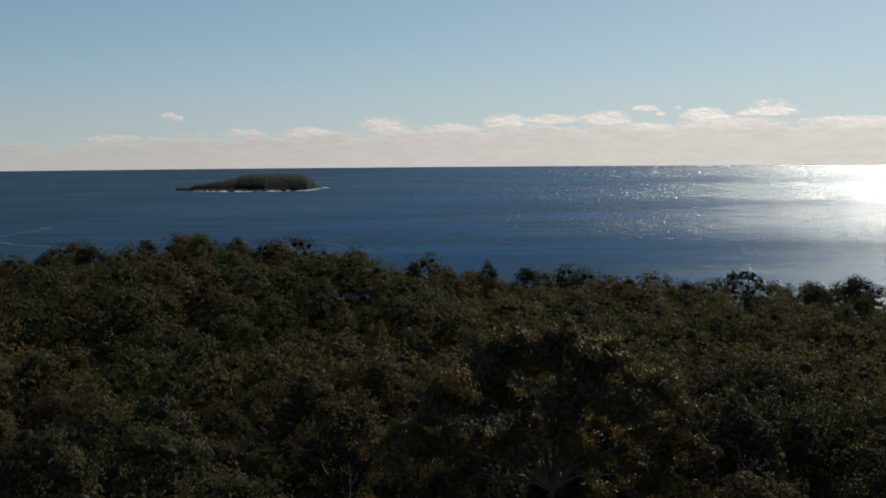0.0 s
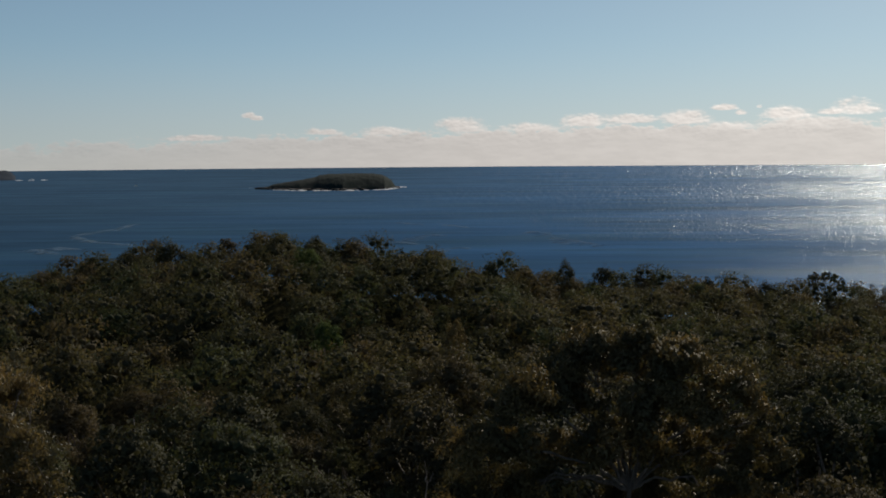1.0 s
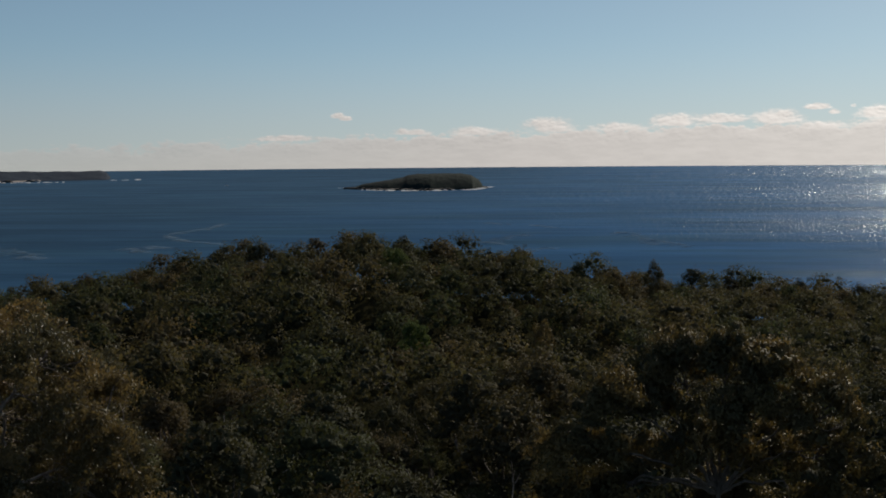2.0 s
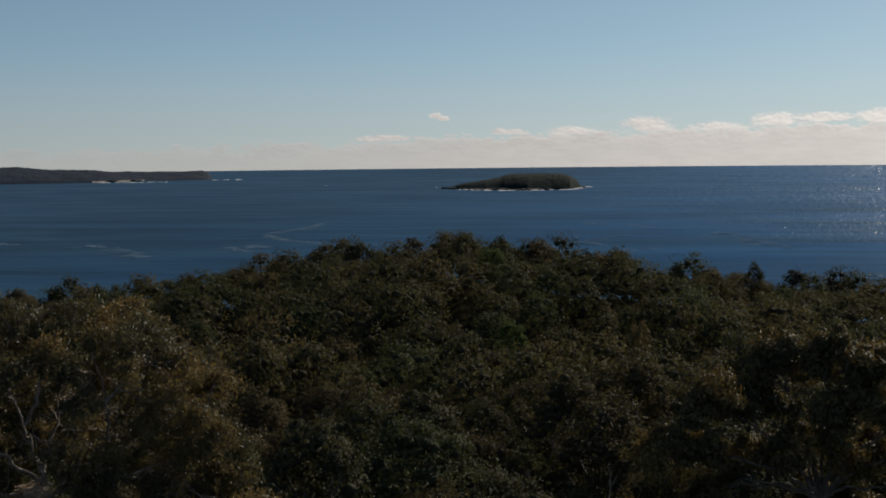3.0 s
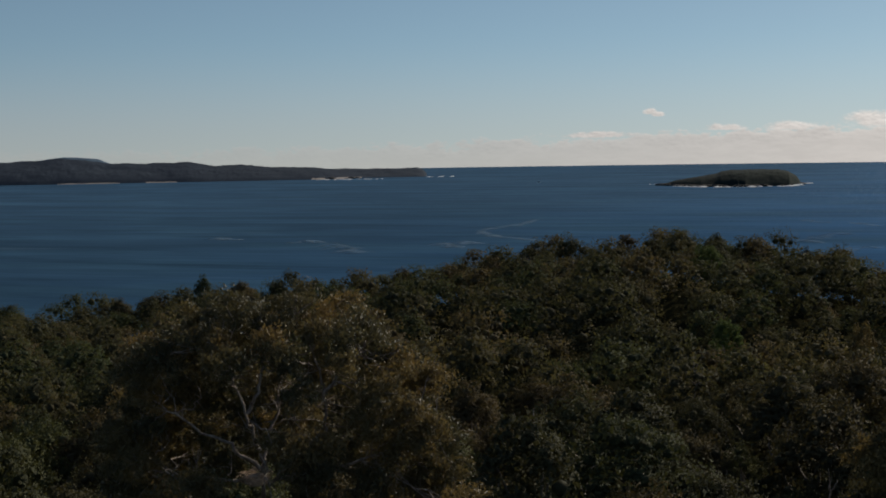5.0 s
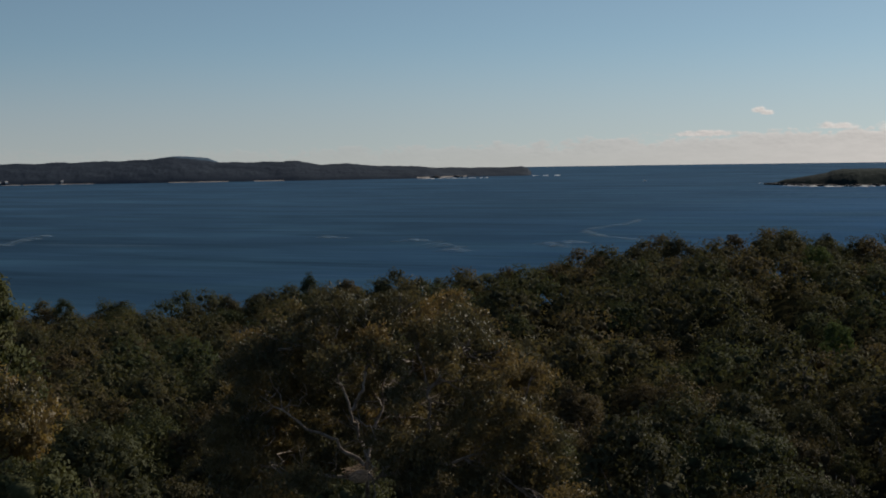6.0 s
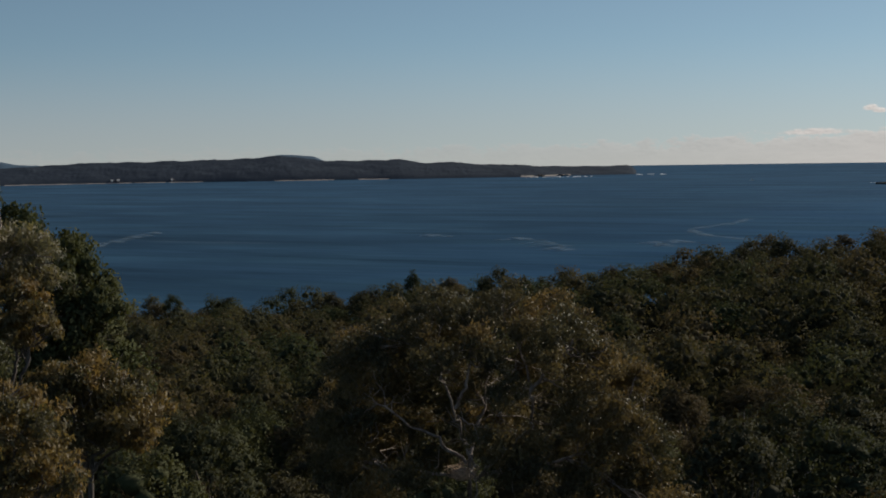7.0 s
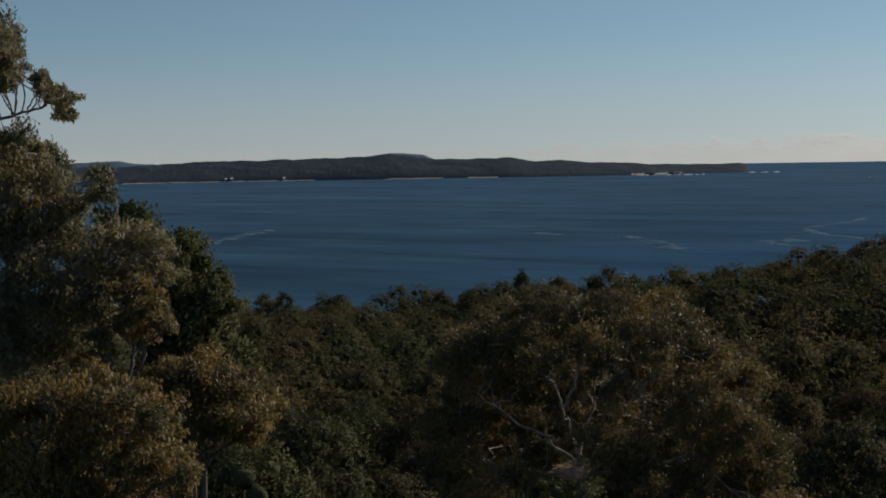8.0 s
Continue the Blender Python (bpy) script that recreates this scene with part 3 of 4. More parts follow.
surf("surf", island_line(0.12, 0.93, 12), 8.0, 1.0, foam, "white surf breaking along the island's rocks", 0.42)
surf("surf", [(island_line(0.9, 1.0, 5)[k][0], island_line(0.9, 1.0, 5)[k][1]) for k in range(0, 60, 6)], 9.0, 2.0, foam, "white surf off the island's steep end", 0.5)
for az0, az1, r, w, seed in ((-5.2, -4.7, 2520, 8, 3.0), (-11.3, -10.9, 2560, 5, 4.0), (-20.6, -19.3, 3440, 9, 6.0), (-25.4, -22.4, 3300, 7, 7.0)):
    azs = np.linspace(az0, az1, 12)
    surf("surf", [at(k, r) for k in azs], w, seed, foam, "white water washing round the outer rocks", 0.55)
# long curved foam slicks on the bay
def slick(points, width, seed, cover=0.75):
    azs = np.interp(np.linspace(0, 1, 60), np.linspace(0, 1, len(points)), [p[0] for p in points])
    els = np.interp(np.linspace(0, 1, 60), np.linspace(0, 1, len(points)), [p[1] for p in points])
    surf("foam_slick", [at(k, EYE / math.tan(radians(-e))) for k, e in zip(azs, els)], width, seed, slick_foam, "thin pale foam slick curling over the calm bay", cover)


slick(((-16.03, -3.13), (-16.6, -3.28), (-17.2, -3.38), (-17.9, -3.47), (-18.33, -3.55), (-18.3, -3.68), (-17.7, -3.80), (-17.1, -3.87), (-15.87, -4.01)), 6.0, 21.0)
slick(((-44.2, -3.94), (-42.4, -3.65), (-40.5, -3.3)), 9.0, 22.0)

slick(((-5.02, -4.14), (-4.49, -3.9), (-3.68, -3.74)), 12.0, 30.0, 0.42)
slick(((-3.32, -3.32), (-2.61, -3.39), (-1.9, -3.45)), 9.6, 31.0, 0.42)
slick(((0.3, -3.62), (1.06, -3.79), (2.23, -4.07)), 12.0, 32.0, 0.42)
slick(((1.53, -4.07), (2.46, -4.14), (3.52, -4.26)), 12.0, 33.0, 0.42)
slick(((-4.23, -4.5), (-3.21, -4.39), (-2.14, -4.3)), 12.0, 34.0, 0.42)
slick(((-4.99, -3.21), (-4.63, -3.26), (-4.11, -3.31)), 7.2, 35.0, 0.42)
slick(((-24.64, -4.06), (-24.05, -4.26), (-23.82, -4.45)), 14.4, 36.0, 0.42)
slick(((-19.79, -4.11), (-19.56, -4.25), (-19.21, -4.02)), 12.0, 37.0, 0.42)
slick(((-29.87, -3.71), (-29.28, -3.68), (-28.68, -3.76)), 14.4, 38.0, 0.42)
slick(((-26.55, -3.94), (-25.36, -3.91), (-24.17, -3.97)), 12.0, 39.0, 0.42)

# small houses behind the far beach
def house(az, w, back):
    x, y = at(az, float(shore(az)) + back)
    z = float(headland_height(az, back / 260)) + 1
    root = tagged(new("house"), "small pale house among trees behind the far beach", "house", "houses on the far shore")
    root.location, root.rotation_euler[2] = (x, y, z), radians(-az)
    h = 2.2
    heap = Heap()
    box = np.array([(-w, -4, -1), (w, -4, -1), (w, 4, -1), (-w, 4, -1), (-w, -4, h), (w, -4, h), (w, 4, h), (-w, 4, h)], float)
    heap.put(box, quad=np.array([(0, 1, 5, 4), (1, 2, 6, 5), (2, 3, 7, 6), (3, 0, 4, 7)]))
    piece("wall", heap.mesh("wall", house_wall), root)
    heap = Heap()
    heap.put(np.array([(-w - 1, -5, h), (w + 1, -5, h), (w + 1, 5, h), (-w - 1, 5, h), (-w - 1, 0, h + 1.8), (w + 1, 0, h + 1.8)], float),
             tri=np.array([(0, 4, 3), (1, 2, 5)]), quad=np.array([(0, 1, 5, 4), (2, 3, 4, 5), (3, 2, 1, 0)]))
    piece("roof", heap.mesh("roof", house_roof), root)


for az, w, back in ((-42.3, 2.2, 5), (-42.05, 3.0, 6), (-39.9, 2.4, 5)):
    house(az, w, back)


def build_boat(az, fall):
    """A white motor boat far out in the bay: pointed hull, cabin, dark window band."""
    root = tagged(new("motor_boat"), "small white motor boat far out on the bay", "boat")
    root.location = (*at(az, EYE / math.tan(radians(-fall))), 0)
    u = np.linspace(-1, 1, 13)
    beam = 1.3 * np.clip(1 - np.clip(u, 0, 1) ** 2.2, 0.02, 1)
    rings = np.stack([np.stack([u * 4, beam * k, np.full(13, h) + 0.35 * np.clip(u, 0, 1) * (h > 0)], -1) for k, h in ((-0.5, -0.4), (-1, 0.9), (0, 1.0), (1, 0.9), (0.5, -0.4))], 1)
    piece("hull", mesh_of("hull", rings.reshape(-1, 3), grid_faces(13, 5), boat_paint, True), root)

    def cabin(name, x0, x1, y, z0, z1, mat):
        v = np.array([(x, q, z) for z, cut in ((z0, 0.0), (z1, 0.35)) for x, q in ((x0, -y), (x1 - cut, -y), (x1 - cut, y), (x0, y))], float)
        piece(name, mesh_of(name, v, np.array([(0, 1, 5, 4), (1, 2, 6, 5), (2, 3, 7, 6), (3, 0, 4, 7), (4, 5, 6, 7)]), mat), root)

    cabin("cabin", -1.6, 1.4, 0.95, 0.9, 1.6, boat_paint)
    cabin("window_band", -1.5, 1.2, 0.9, 1.6, 2.1, rock)
    cabin("cabin_roof", -1.8, 1.5, 1.0, 2.1, 2.3, boat_paint)


build_boat(-15.9, -1.54)


# ---------------------------------------------------------------- trees
def lobes(c, r, count, share):
    """Smaller clumps over the upper outside of each clump."""
    n = len(c) * count
    d = unit(rng.standard_normal((n, 3)) + np.array([0, 0, 0.45]))
    return np.repeat(c, count, 0) + d * np.repeat(r, count, 0) * rng.uniform(0.72, 0.95, (n, 1)), np.repeat(r, count, 0) * share * rng.uniform(0.75, 1.25, (n, 1))


def inner_mass(heap, centres, radii, rough=0.10):
    """The dense, dark inside of foliage masses."""
    v, f = ICO[1]
    for c, r in zip(centres, radii):
        w = v * (1 + rough * rng.standard_normal((len(v), 1)))
        heap.put(w * r + c, tri=f, normals=v)


def dome_layout(n, wide, high, size):
    """Foliage masses of a eucalypt crown: one tier at the rim, smaller ones stepping up to a rounded top."""
    k = np.arange(n)
    t = (k + 0.5) / n
    ang = k * 2.39996 + rng.uniform(-0.6, 0.6, n)
    flat = np.sqrt(t) * rng.uniform(0.82, 1.08, n)
    x, y = np.cos(ang) * flat * wide / 2, np.sin(ang) * flat * wide / 2
    z = high * (np.clip(1 - flat ** 2.0, 0, 1) * 0.85 + rng.uniform(-0.06, 0.06, n))
    r = size * np.exp(rng.normal(0, 0.2, (n, 1))) * (1.1 - 0.25 * t[:, None]) * rng.uniform(0.88, 1.14, (n, 3)) * np.array([1.0, 1.0, 0.82])
    return np.stack([x, y, z], -1), r


def tree_template(kind, leaf_mat):
    """A tree of middle distance, 13 m tall: trunk with limbs, crown of clumps."""
    wide, high = rng.uniform(6.5, 10.5), rng.uniform(5.5, 8.5)
    n = int(rng.integers(20, 30))
    c, r = dome_layout(n, wide, high, wide * 0.165)
    c[:, 2] += TREE - (c[:, 2] + r[:, 2]).max()
    base = c[:, 2].min() - 0.6
    crown = Heap()
    cc, rr = lobes(c, r, 4, 0.5)
    middle = np.array((0, 0, c[:, 2].min()))
    inner_mass(crown, c, r * 0.33)
    sprays(crown, c, r, int(1500 / n), 0.26, 0.22, droop=0.2, tri=True, shell=(0.7, 0.95), low=-0.7, loose=0.5, soft=0.85, middle=middle)
    sprays(crown, cc, rr, int(4600 / len(cc)), 0.22, 0.17, droop=0.3, tri=True, shell=(0.75, 1.1), low=-0.5, loose=0.5, soft=0.82, middle=middle)
    trunk = Heap()
    lean = rng.standard_normal(3) * (0.5, 0.5, 0)
    fork = np.array([lean[0], lean[1], base])
    tube(trunk, crooked((0, 0, -1.5), fork, 6, 0.25), np.linspace(0.32, 0.2, 6), 7)
    for k in rng.choice(n, 7, replace=False):
        tube(trunk, crooked(fork - (0, 0, rng.uniform(0, 2.5)), c[k] - (0, 0, 0.3), 5, 0.5), np.linspace(0.14, 0.05, 5), 5)
    root = new("tree")
    piece("trunk", trunk.mesh("trunk", pale_bark if kind % 3 == 0 else bark, True), root)
    piece("crown", crown.mesh("crown", leaf_mat, True), root)
    return root


def far_tree_arrays():
    wide, high = rng.uniform(6.5, 10.5), rng.uniform(5.5, 8.5)
    n = int(rng.integers(13, 19))
    c, r = dome_layout(n, wide, high, wide * 0.20)
    c[:, 2] += TREE - (c[:, 2] + r[:, 2]).max()
    h = Heap()
    cc, rr = lobes(c, r, 3, 0.52)
    middle = np.array((0, 0, c[:, 2].min()))
    inner_mass(h, c, r * 0.3)
    sprays(h, c, r, int(450 / n), 0.42, 0.34, droop=0.2, tri=True, shell=(0.7, 0.95), low=-0.6, loose=0.45, soft=0.85, middle=middle)
    sprays(h, cc, rr, int(820 / len(cc)), 0.36, 0.29, droop=0.2, tri=True, shell=(0.78, 1.1), low=-0.3, loose=0.45, soft=0.82, middle=middle)
    v, t, q = h.arrays()
    return v, t, np.concatenate(h.normals)


# where the near trees with foliage of their own stand: x, y, clearance
HOLLOWS = ((-15.4, 148, 9.0), (-9.3, 200, 9.0), (-17.5, 122, 6.0))     # gaps in the canopy: direction, distance, radius
HEROES = ((4.65, 57.8, 8.5), (-24.2, 47.4, 9.0), (-28.3, 23.8, 7.0), (-40.0, 42.0, 6.0), (-22.6, 24.1, 6.0), (-21.7, 19.2, 6.0))


# taller trees on the ridge line: direction, degrees of their tops below the eye, stoutness
RIDGE_TREES = ((-17.7, -4.5, 1.0), (-16.4, -4.2, 0.9), (-14.5, -3.9, 1.0), (-12.3, -3.75, 1.1), (-10.0, -3.5, 1.0), (-8.6, -3.7, 1.0), (-7.0, -3.85, 1.0),
               (-5.0, -4.25, 0.7), (-3.4, -4.65, 1.0), (-1.2, -4.85, 0.8), (0.3, -5.05, 0.9), (1.9, -4.8, 0.6), (3.5, -5.05, 0.9), (5.0, -5.35, 0.9),
               (7.8, -5.45, 1.0), (10.2, -5.6, 0.9), (15.5, -5.7, 0.9), (17.0, -5.3, 1.1), (-19.6, -4.9, 1.1), (-21.7, -5.05, 1.0), (-23.5, -5.4, 1.0),
               (-25.3, -5.45, 0.9), (-26.9, -5.45, 0.8), (-28.4, -5.45, 0.9), (-30.0, -5.1, 0.7), (-32.0, -5.9, 1.0), (-33.4, -5.95, 1.1), (-37.8, -6.05, 1.0), (-40.0, -5.85, 0.7))


def scatter():
    """Stands of trees over the slope, at uneven spacing."""
    spots, cell = [], {}
    local = np.random.default_rng(11)
    for _ in range(60000):
        az, r = local.uniform(-58, 25), math.sqrt(local.uniform(28 ** 2, 420 ** 2))
        ridge = float(np.interp(az, AZ_KEYS, RIDGE))
        if r > ridge + 22:
            continue
        x, y = at(az, r)
        gap = (8.2 if r < 160 else 8.4 if r < ridge - 35 else 5.6) * local.uniform(0.75, 1.4)
        if any((x - at(a, q)[0]) ** 2 + (y - at(a, q)[1]) ** 2 < w * w for a, q, w in HOLLOWS):
            continue
        if any((x - hx) ** 2 + (y - hy) ** 2 < hr ** 2 for hx, hy, hr in HEROES):
            continue
        i, j = int(x // 10), int(y // 10)
        if any((x - p) ** 2 + (y - q) ** 2 < gap * gap for a in (-1, 0, 1) for b in (-1, 0, 1) for p, q in cell.get((i + a, j + b), ())):
            continue
        cell.setdefault((i, j), []).append((x, y))
        spots.append((x, y, az, r))
    return spots


def plant():
    templates = [tree_template(k, leaves_green if k == 2 else leaves_olive) for k in range(8)]
    far_kinds = [far_tree_arrays() for _ in range(10)]
    spots = sorted(scatter(), key=lambda s: s[3])
    near = [s for s in spots if 78 < s[3]][:190]
    inner = [s for s in spots if s[3] <= 78]
    rest = spots[len(near) + len(inner):]
    used = set()
    for x, y, az, r in near + inner[::2]:
        k = int(rng.integers(8))
        top = float(canopy(np.array(az), np.array(r)))
        size = rng.choice((0.7, 0.9, 1.05, 1.25, 1.4)) * rng.uniform(0.92, 1.08) + 0.09 * float(fractal(np.array(x / 28), np.array(y / 28), 2, 2.0))
        size = min(size, 0.85) if r < 92 else size
        g = float(ground_height(np.array(az), np.array(r)))
        m = pose(x, y, g, rng.uniform(-3, 3), rng.uniform(-3, 3), rng.uniform(0, 360))
        if k not in used:
            used.add(k)
            ob = templates[k]
            ob.matrix_basis = m
        else:
            ob = copy_thing(templates[k], m)
        ob.scale = (size, size, size * rng.uniform(0.94, 1.06))
        tagged(ob, "dense olive-green eucalypt with a clumped rounded crown", "tree", "trees of the forest slope")
    for az, fall, stout in RIDGE_TREES:
        r = float(np.interp(az, AZ_KEYS, RIDGE)) - 4
        x, y = at(az, r)
        g = float(ground_height(np.array(az), np.array(r)))
        tall = (EYE + r * math.tan(radians(fall)) - g) / TREE
        ob = copy_thing(templates[int(rng.integers(8))], pose(x, y, g, 0, 0, rng.uniform(0, 360)))
        ob.scale = (stout * tall, stout * tall, tall)
        tagged(ob, "eucalypt standing out on the ridge line above the sea", "tree", "trees on the ridge")
    V, T, C, N, n = [], [], [], [], 0
    for x, y, az, r in rest:
        v, t, nv = far_kinds[int(rng.integers(10))]
        lift = min(1.0, max(0.75, (float(canopy(np.array(az), np.array(r))) - float(ground_height(np.array(az), np.array(r)))) / TREE))
        a, s = rng.uniform(0, 2 * np.pi), lift * rng.choice((0.7, 0.9, 1.05, 1.2)) * rng.uniform(0.92, 1.08) + 0.09 * float(fractal(np.array(x / 28), np.array(y / 28), 2, 2.0))
        g = float(ground_height(np.array(az), np.array(r)))
        w = np.stack([(v[:, 0] * math.cos(a) - v[:, 1] * math.sin(a)) * s + x, (v[:, 0] * math.sin(a) + v[:, 1] * math.cos(a)) * s + y, v[:, 2] * s + g], -1)
        V.append(w)
        N.append(np.stack([nv[:, 0] * math.cos(a) - nv[:, 1] * math.sin(a), nv[:, 0] * math.sin(a) + nv[:, 1] * math.cos(a), nv[:, 2]], -1))
        T.append(t + n)
        C.append(np.full(len(w), rng.uniform()))
        n += len(w)
        # saplings close the view below the crowns along the ridge
        if len(C) % 3 and -20 < r - float(np.interp(az, AZ_KEYS, RIDGE)) < 6:
            w = np.stack([v[:, 1] * 0.7 + x + rng.uniform(-3.5, 3.5), v[:, 0] * 0.7 + y + rng.uniform(-3.5, 3.5), (v[:, 2] - 2.5) * rng.uniform(0.5, 0.68) + g], -1)
            V.append(w)
            N.append(nv[:, (1, 0, 2)])
            T.append(t[:, ::-1] + n)
            C.append(np.full(len(w), rng.uniform()))
            n += len(w)
    ob = piece("forest", mesh_of("forest", np.concatenate(V), np.concatenate(T), leaves_hazed, True, np.concatenate(C), np.concatenate(N)))
    tagged(ob, "dense dark olive eucalypt forest canopy over the far slope", "forest", kind="stuff")


plant()


def grand_tree(place, fork, puffs, leaf_mat, label, leaves=4200, leaf=(0.23, 0.078), limb=0.2, mains=5, skin=None):
    """A near tree: trunk, limbs that fork, and a foliage clump at each end. fork and puffs (x, y, z, radius) count from its foot."""
    root = tagged(new("tree"), label, "tree")
    root.location = place
    p = np.asarray(puffs, float)
    c, r = p[:, :3], p[:, 3:4] * np.array([1.0, 1.0, 0.8])
    fork = np.asarray(fork, float)
    heap = Heap()
    tube(heap, crooked((0, 0, -1.5), fork, 9, 0.3), np.linspace(limb * 2.2, limb * 1.2, 9), 10)
    piece("trunk", heap.mesh("trunk", skin or bark, True), root)
    # clumps that lie the same way share a main limb
    order = np.argsort(np.arctan2(c[:, 1] - fork[1], c[:, 0] - fork[0]))
    for share in np.array_split(order, mains):
        heap = Heap()
        goal = c[share].mean(0)
        main = crooked(fork - (0, 0, rng.uniform(0, 0.6)), fork + (goal - fork) * 0.85, 9, 0.45)
        tube(heap, main, np.linspace(limb * 0.8, limb * 0.32, 9), 8)
        for k in share:
            start = int(rng.integers(2, 8))
            bough = crooked(main[start], c[k], 8, 0.35)
            tube(heap, bough, np.linspace(limb * (0.55 - 0.03 * start), 0.025, 8), 6)
            for _ in range(4):
                d = unit(rng.standard_normal(3) + np.array([0, 0, 0.3]))
                tube(heap, crooked(bough[int(rng.integers(4, 8))], c[k] + d * r[k] * 0.9, 4, 0.12), np.linspace(0.03, 0.01, 4), 4)
        piece("limb", heap.mesh("limb", skin or bark, True), root)
    for k in range(len(c)):
        heap = Heap()
        sub = 11
        cc = c[k] + unit(rng.standard_normal((sub, 3)) + np.array([0, 0, 0.3])) * r[k] * rng.uniform(0.45, 1.15, (sub, 1))
        rr = np.repeat(r[k:k + 1], sub, 0) * rng.uniform(0.28, 0.55, (sub, 1))
        sprays(heap, cc, rr, int(leaves * (p[k, 3] / 1.5) ** 2 / sub), *leaf, droop=0.9, shell=(0.35, 1.15), low=-0.8, loose=0.8)
        tagged(piece("foliage_clump", heap.mesh("foliage_clump", leaf_mat, True), root), kind="stuff")
    return root


def foot(az, r):
    return (*at(az, r), float(ground_height(np.array(float(az)), np.array(float(r)))))


def limbed_tree(place, stem, ways, puffs, leaf_mat, label, leaves, leaf, limb, skin, sub=9, twig=3, soft=0.35):
    """A near tree whose main limbs are given as ways, lines of points from its foot; each foliage clump hangs on the nearest limb."""
    root = tagged(new("tree"), label, "tree")
    root.location = place
    heap = Heap()
    tube(heap, crooked((0, 0, -1.5), stem, 9, 0.25), np.linspace(limb * 1.7, limb * 1.15, 9), 10)
    piece("trunk", heap.mesh("trunk", skin, True), root)
    lines = []
    for way in ways:
        p = np.asarray(way, float)
        t = np.linspace(0, len(p) - 1, 4 * len(p))
        p = np.stack([np.interp(t, np.arange(len(p)), p[:, k]) for k in range(3)], -1)
        p[1:-1] += rng.standard_normal((len(p) - 2, 3)) * 0.05
        lines.append(p)
    p = np.asarray(puffs, float)
    hub = p[:, :3].mean(0) - (0, 0, 2.0)
    boughs = [[] for _ in lines]
    for k in range(len(p)):
        reach = [(np.linalg.norm(q - p[k, :3], axis=1) + 1.5 * (np.arange(len(q)) < len(q) * 0.35)).min() for q in lines]
        boughs[int(np.argmin(reach))].append(k)
    for line, share in zip(lines, boughs):
        heap = Heap()
        tube(heap, line, np.linspace(limb, limb * 0.35, len(line)), 8)
        for k in share:
            start = max(int(len(line) * 0.3), int(np.argmin(np.linalg.norm(line - p[k, :3], axis=1))) - int(rng.integers(0, 4)))
            bough = crooked(line[start], p[k, :3], 8, 0.3)
            tube(heap, bough, np.linspace(limb * 0.36, 0.02, 8), 6)
            for _ in range(twig):
                d = unit(rng.standard_normal(3) + np.array([0, 0, 0.4]))
                tube(heap, crooked(bough[int(rng.integers(3, 8))], p[k, :3] + d * p[k, 3] * 1.1, 4, 0.12), np.linspace(0.022, 0.008, 4), 4)
        piece("limb", heap.mesh("limb", skin, True), root)
    for k in range(len(p)):
        heap = Heap()
        size = np.array([1.0, 1.0, 0.75]) * p[k, 3]
        cc = p[k, :3] + unit(rng.standard_normal((sub, 3)) + np.array([0, 0, 0.25])) * size * rng.uniform(0.3, 1.25, (sub, 1))
        rr = np.repeat(size[None], sub, 0) * rng.uniform(0.35, 0.7, (sub, 1))
        sprays(heap, cc, rr, int(leaves * p[k, 3] ** 2 / sub), *leaf, droop=0.9, shell=(0.3, 1.25), low=-0.8, loose=0.8, soft=soft, middle=hub)
        tagged(piece("foliage_clump", heap.mesh("foliage_clump", leaf_mat, True), root), kind="stuff")
    return root


def sight_frame(az):
    """Right, away and up as columns, for a tree that stands in that direction."""
    a = radians(az)
    return np.array([(math.cos(a), math.sin(a), 0), (-math.sin(a), math.cos(a), 0), (0, 0, 1)])


# the dark spreading tree below the sun: rounded heads in tiers; right, up from the fork, half width, height of each head
g = foot(4.6, 58)
turn = sight_frame(4.6)
fork = np.array((0.0, 0.0, EYE - 14.25 - g[2]))
local = np.random.default_rng(31)
heads, ways = [], []
for u, v, half, tall in ((-1.9, 5.9, 1.5, 1.7), (0.3, 6.1, 1.4, 1.9), (2.0, 5.8, 1.1, 1.4), (4.3, 4.6, 1.8, 2.3), (-4.2, 4.6, 1.6, 1.4), (-2.9, 4.1, 1.4, 1.3),
                        (-5.9, 2.7, 1.7, 1.4), (4.9, 2.2, 1.8, 2.0), (-0.6, 2.6, 2.1, 1.7), (2.0, 1.9, 2.1, 1.9), (-2.8, 1.6, 2.2, 1.7), (-5.2, 0.6, 2.0, 1.5),
                        (4.4, 0.0, 2.0, 1.6), (-6.8, 0.2, 1.6, 1.4), (0.4, -0.4, 2.2, 1.5), (1.2, 4.2, 1.5, 1.5)):
    w = local.uniform(-2.6, 2.6)
    ways.append([fork + turn @ np.array(q) for q in ((0, 0, -0.5), (u * 0.25, w * 0.3, v * 0.25), (u * 0.6, w * 0.7, v * 0.55), (u * 0.95, w, v - tall * 0.8))])
    for k in range(9):
        t, ang = (k + 0.5) / 9, k * 2.4 + local.uniform(-0.4, 0.4)
        q = fork + turn @ np.array((u + math.cos(ang) * math.sqrt(t) * half * 0.85, w + math.sin(ang) * math.sqrt(t) * half * 0.85, v - 0.35 - tall * 0.75 * t ** 1.3))
        heads.append((*q, local.uniform(0.6, 0.85)))
limbed_tree(g, fork, ways, heads, leaves_bronze, "tall spreading eucalypt with sunlit bronze leaf tips", 1500, (0.18, 0.085), 0.085, bark, sub=8, soft=0.6)

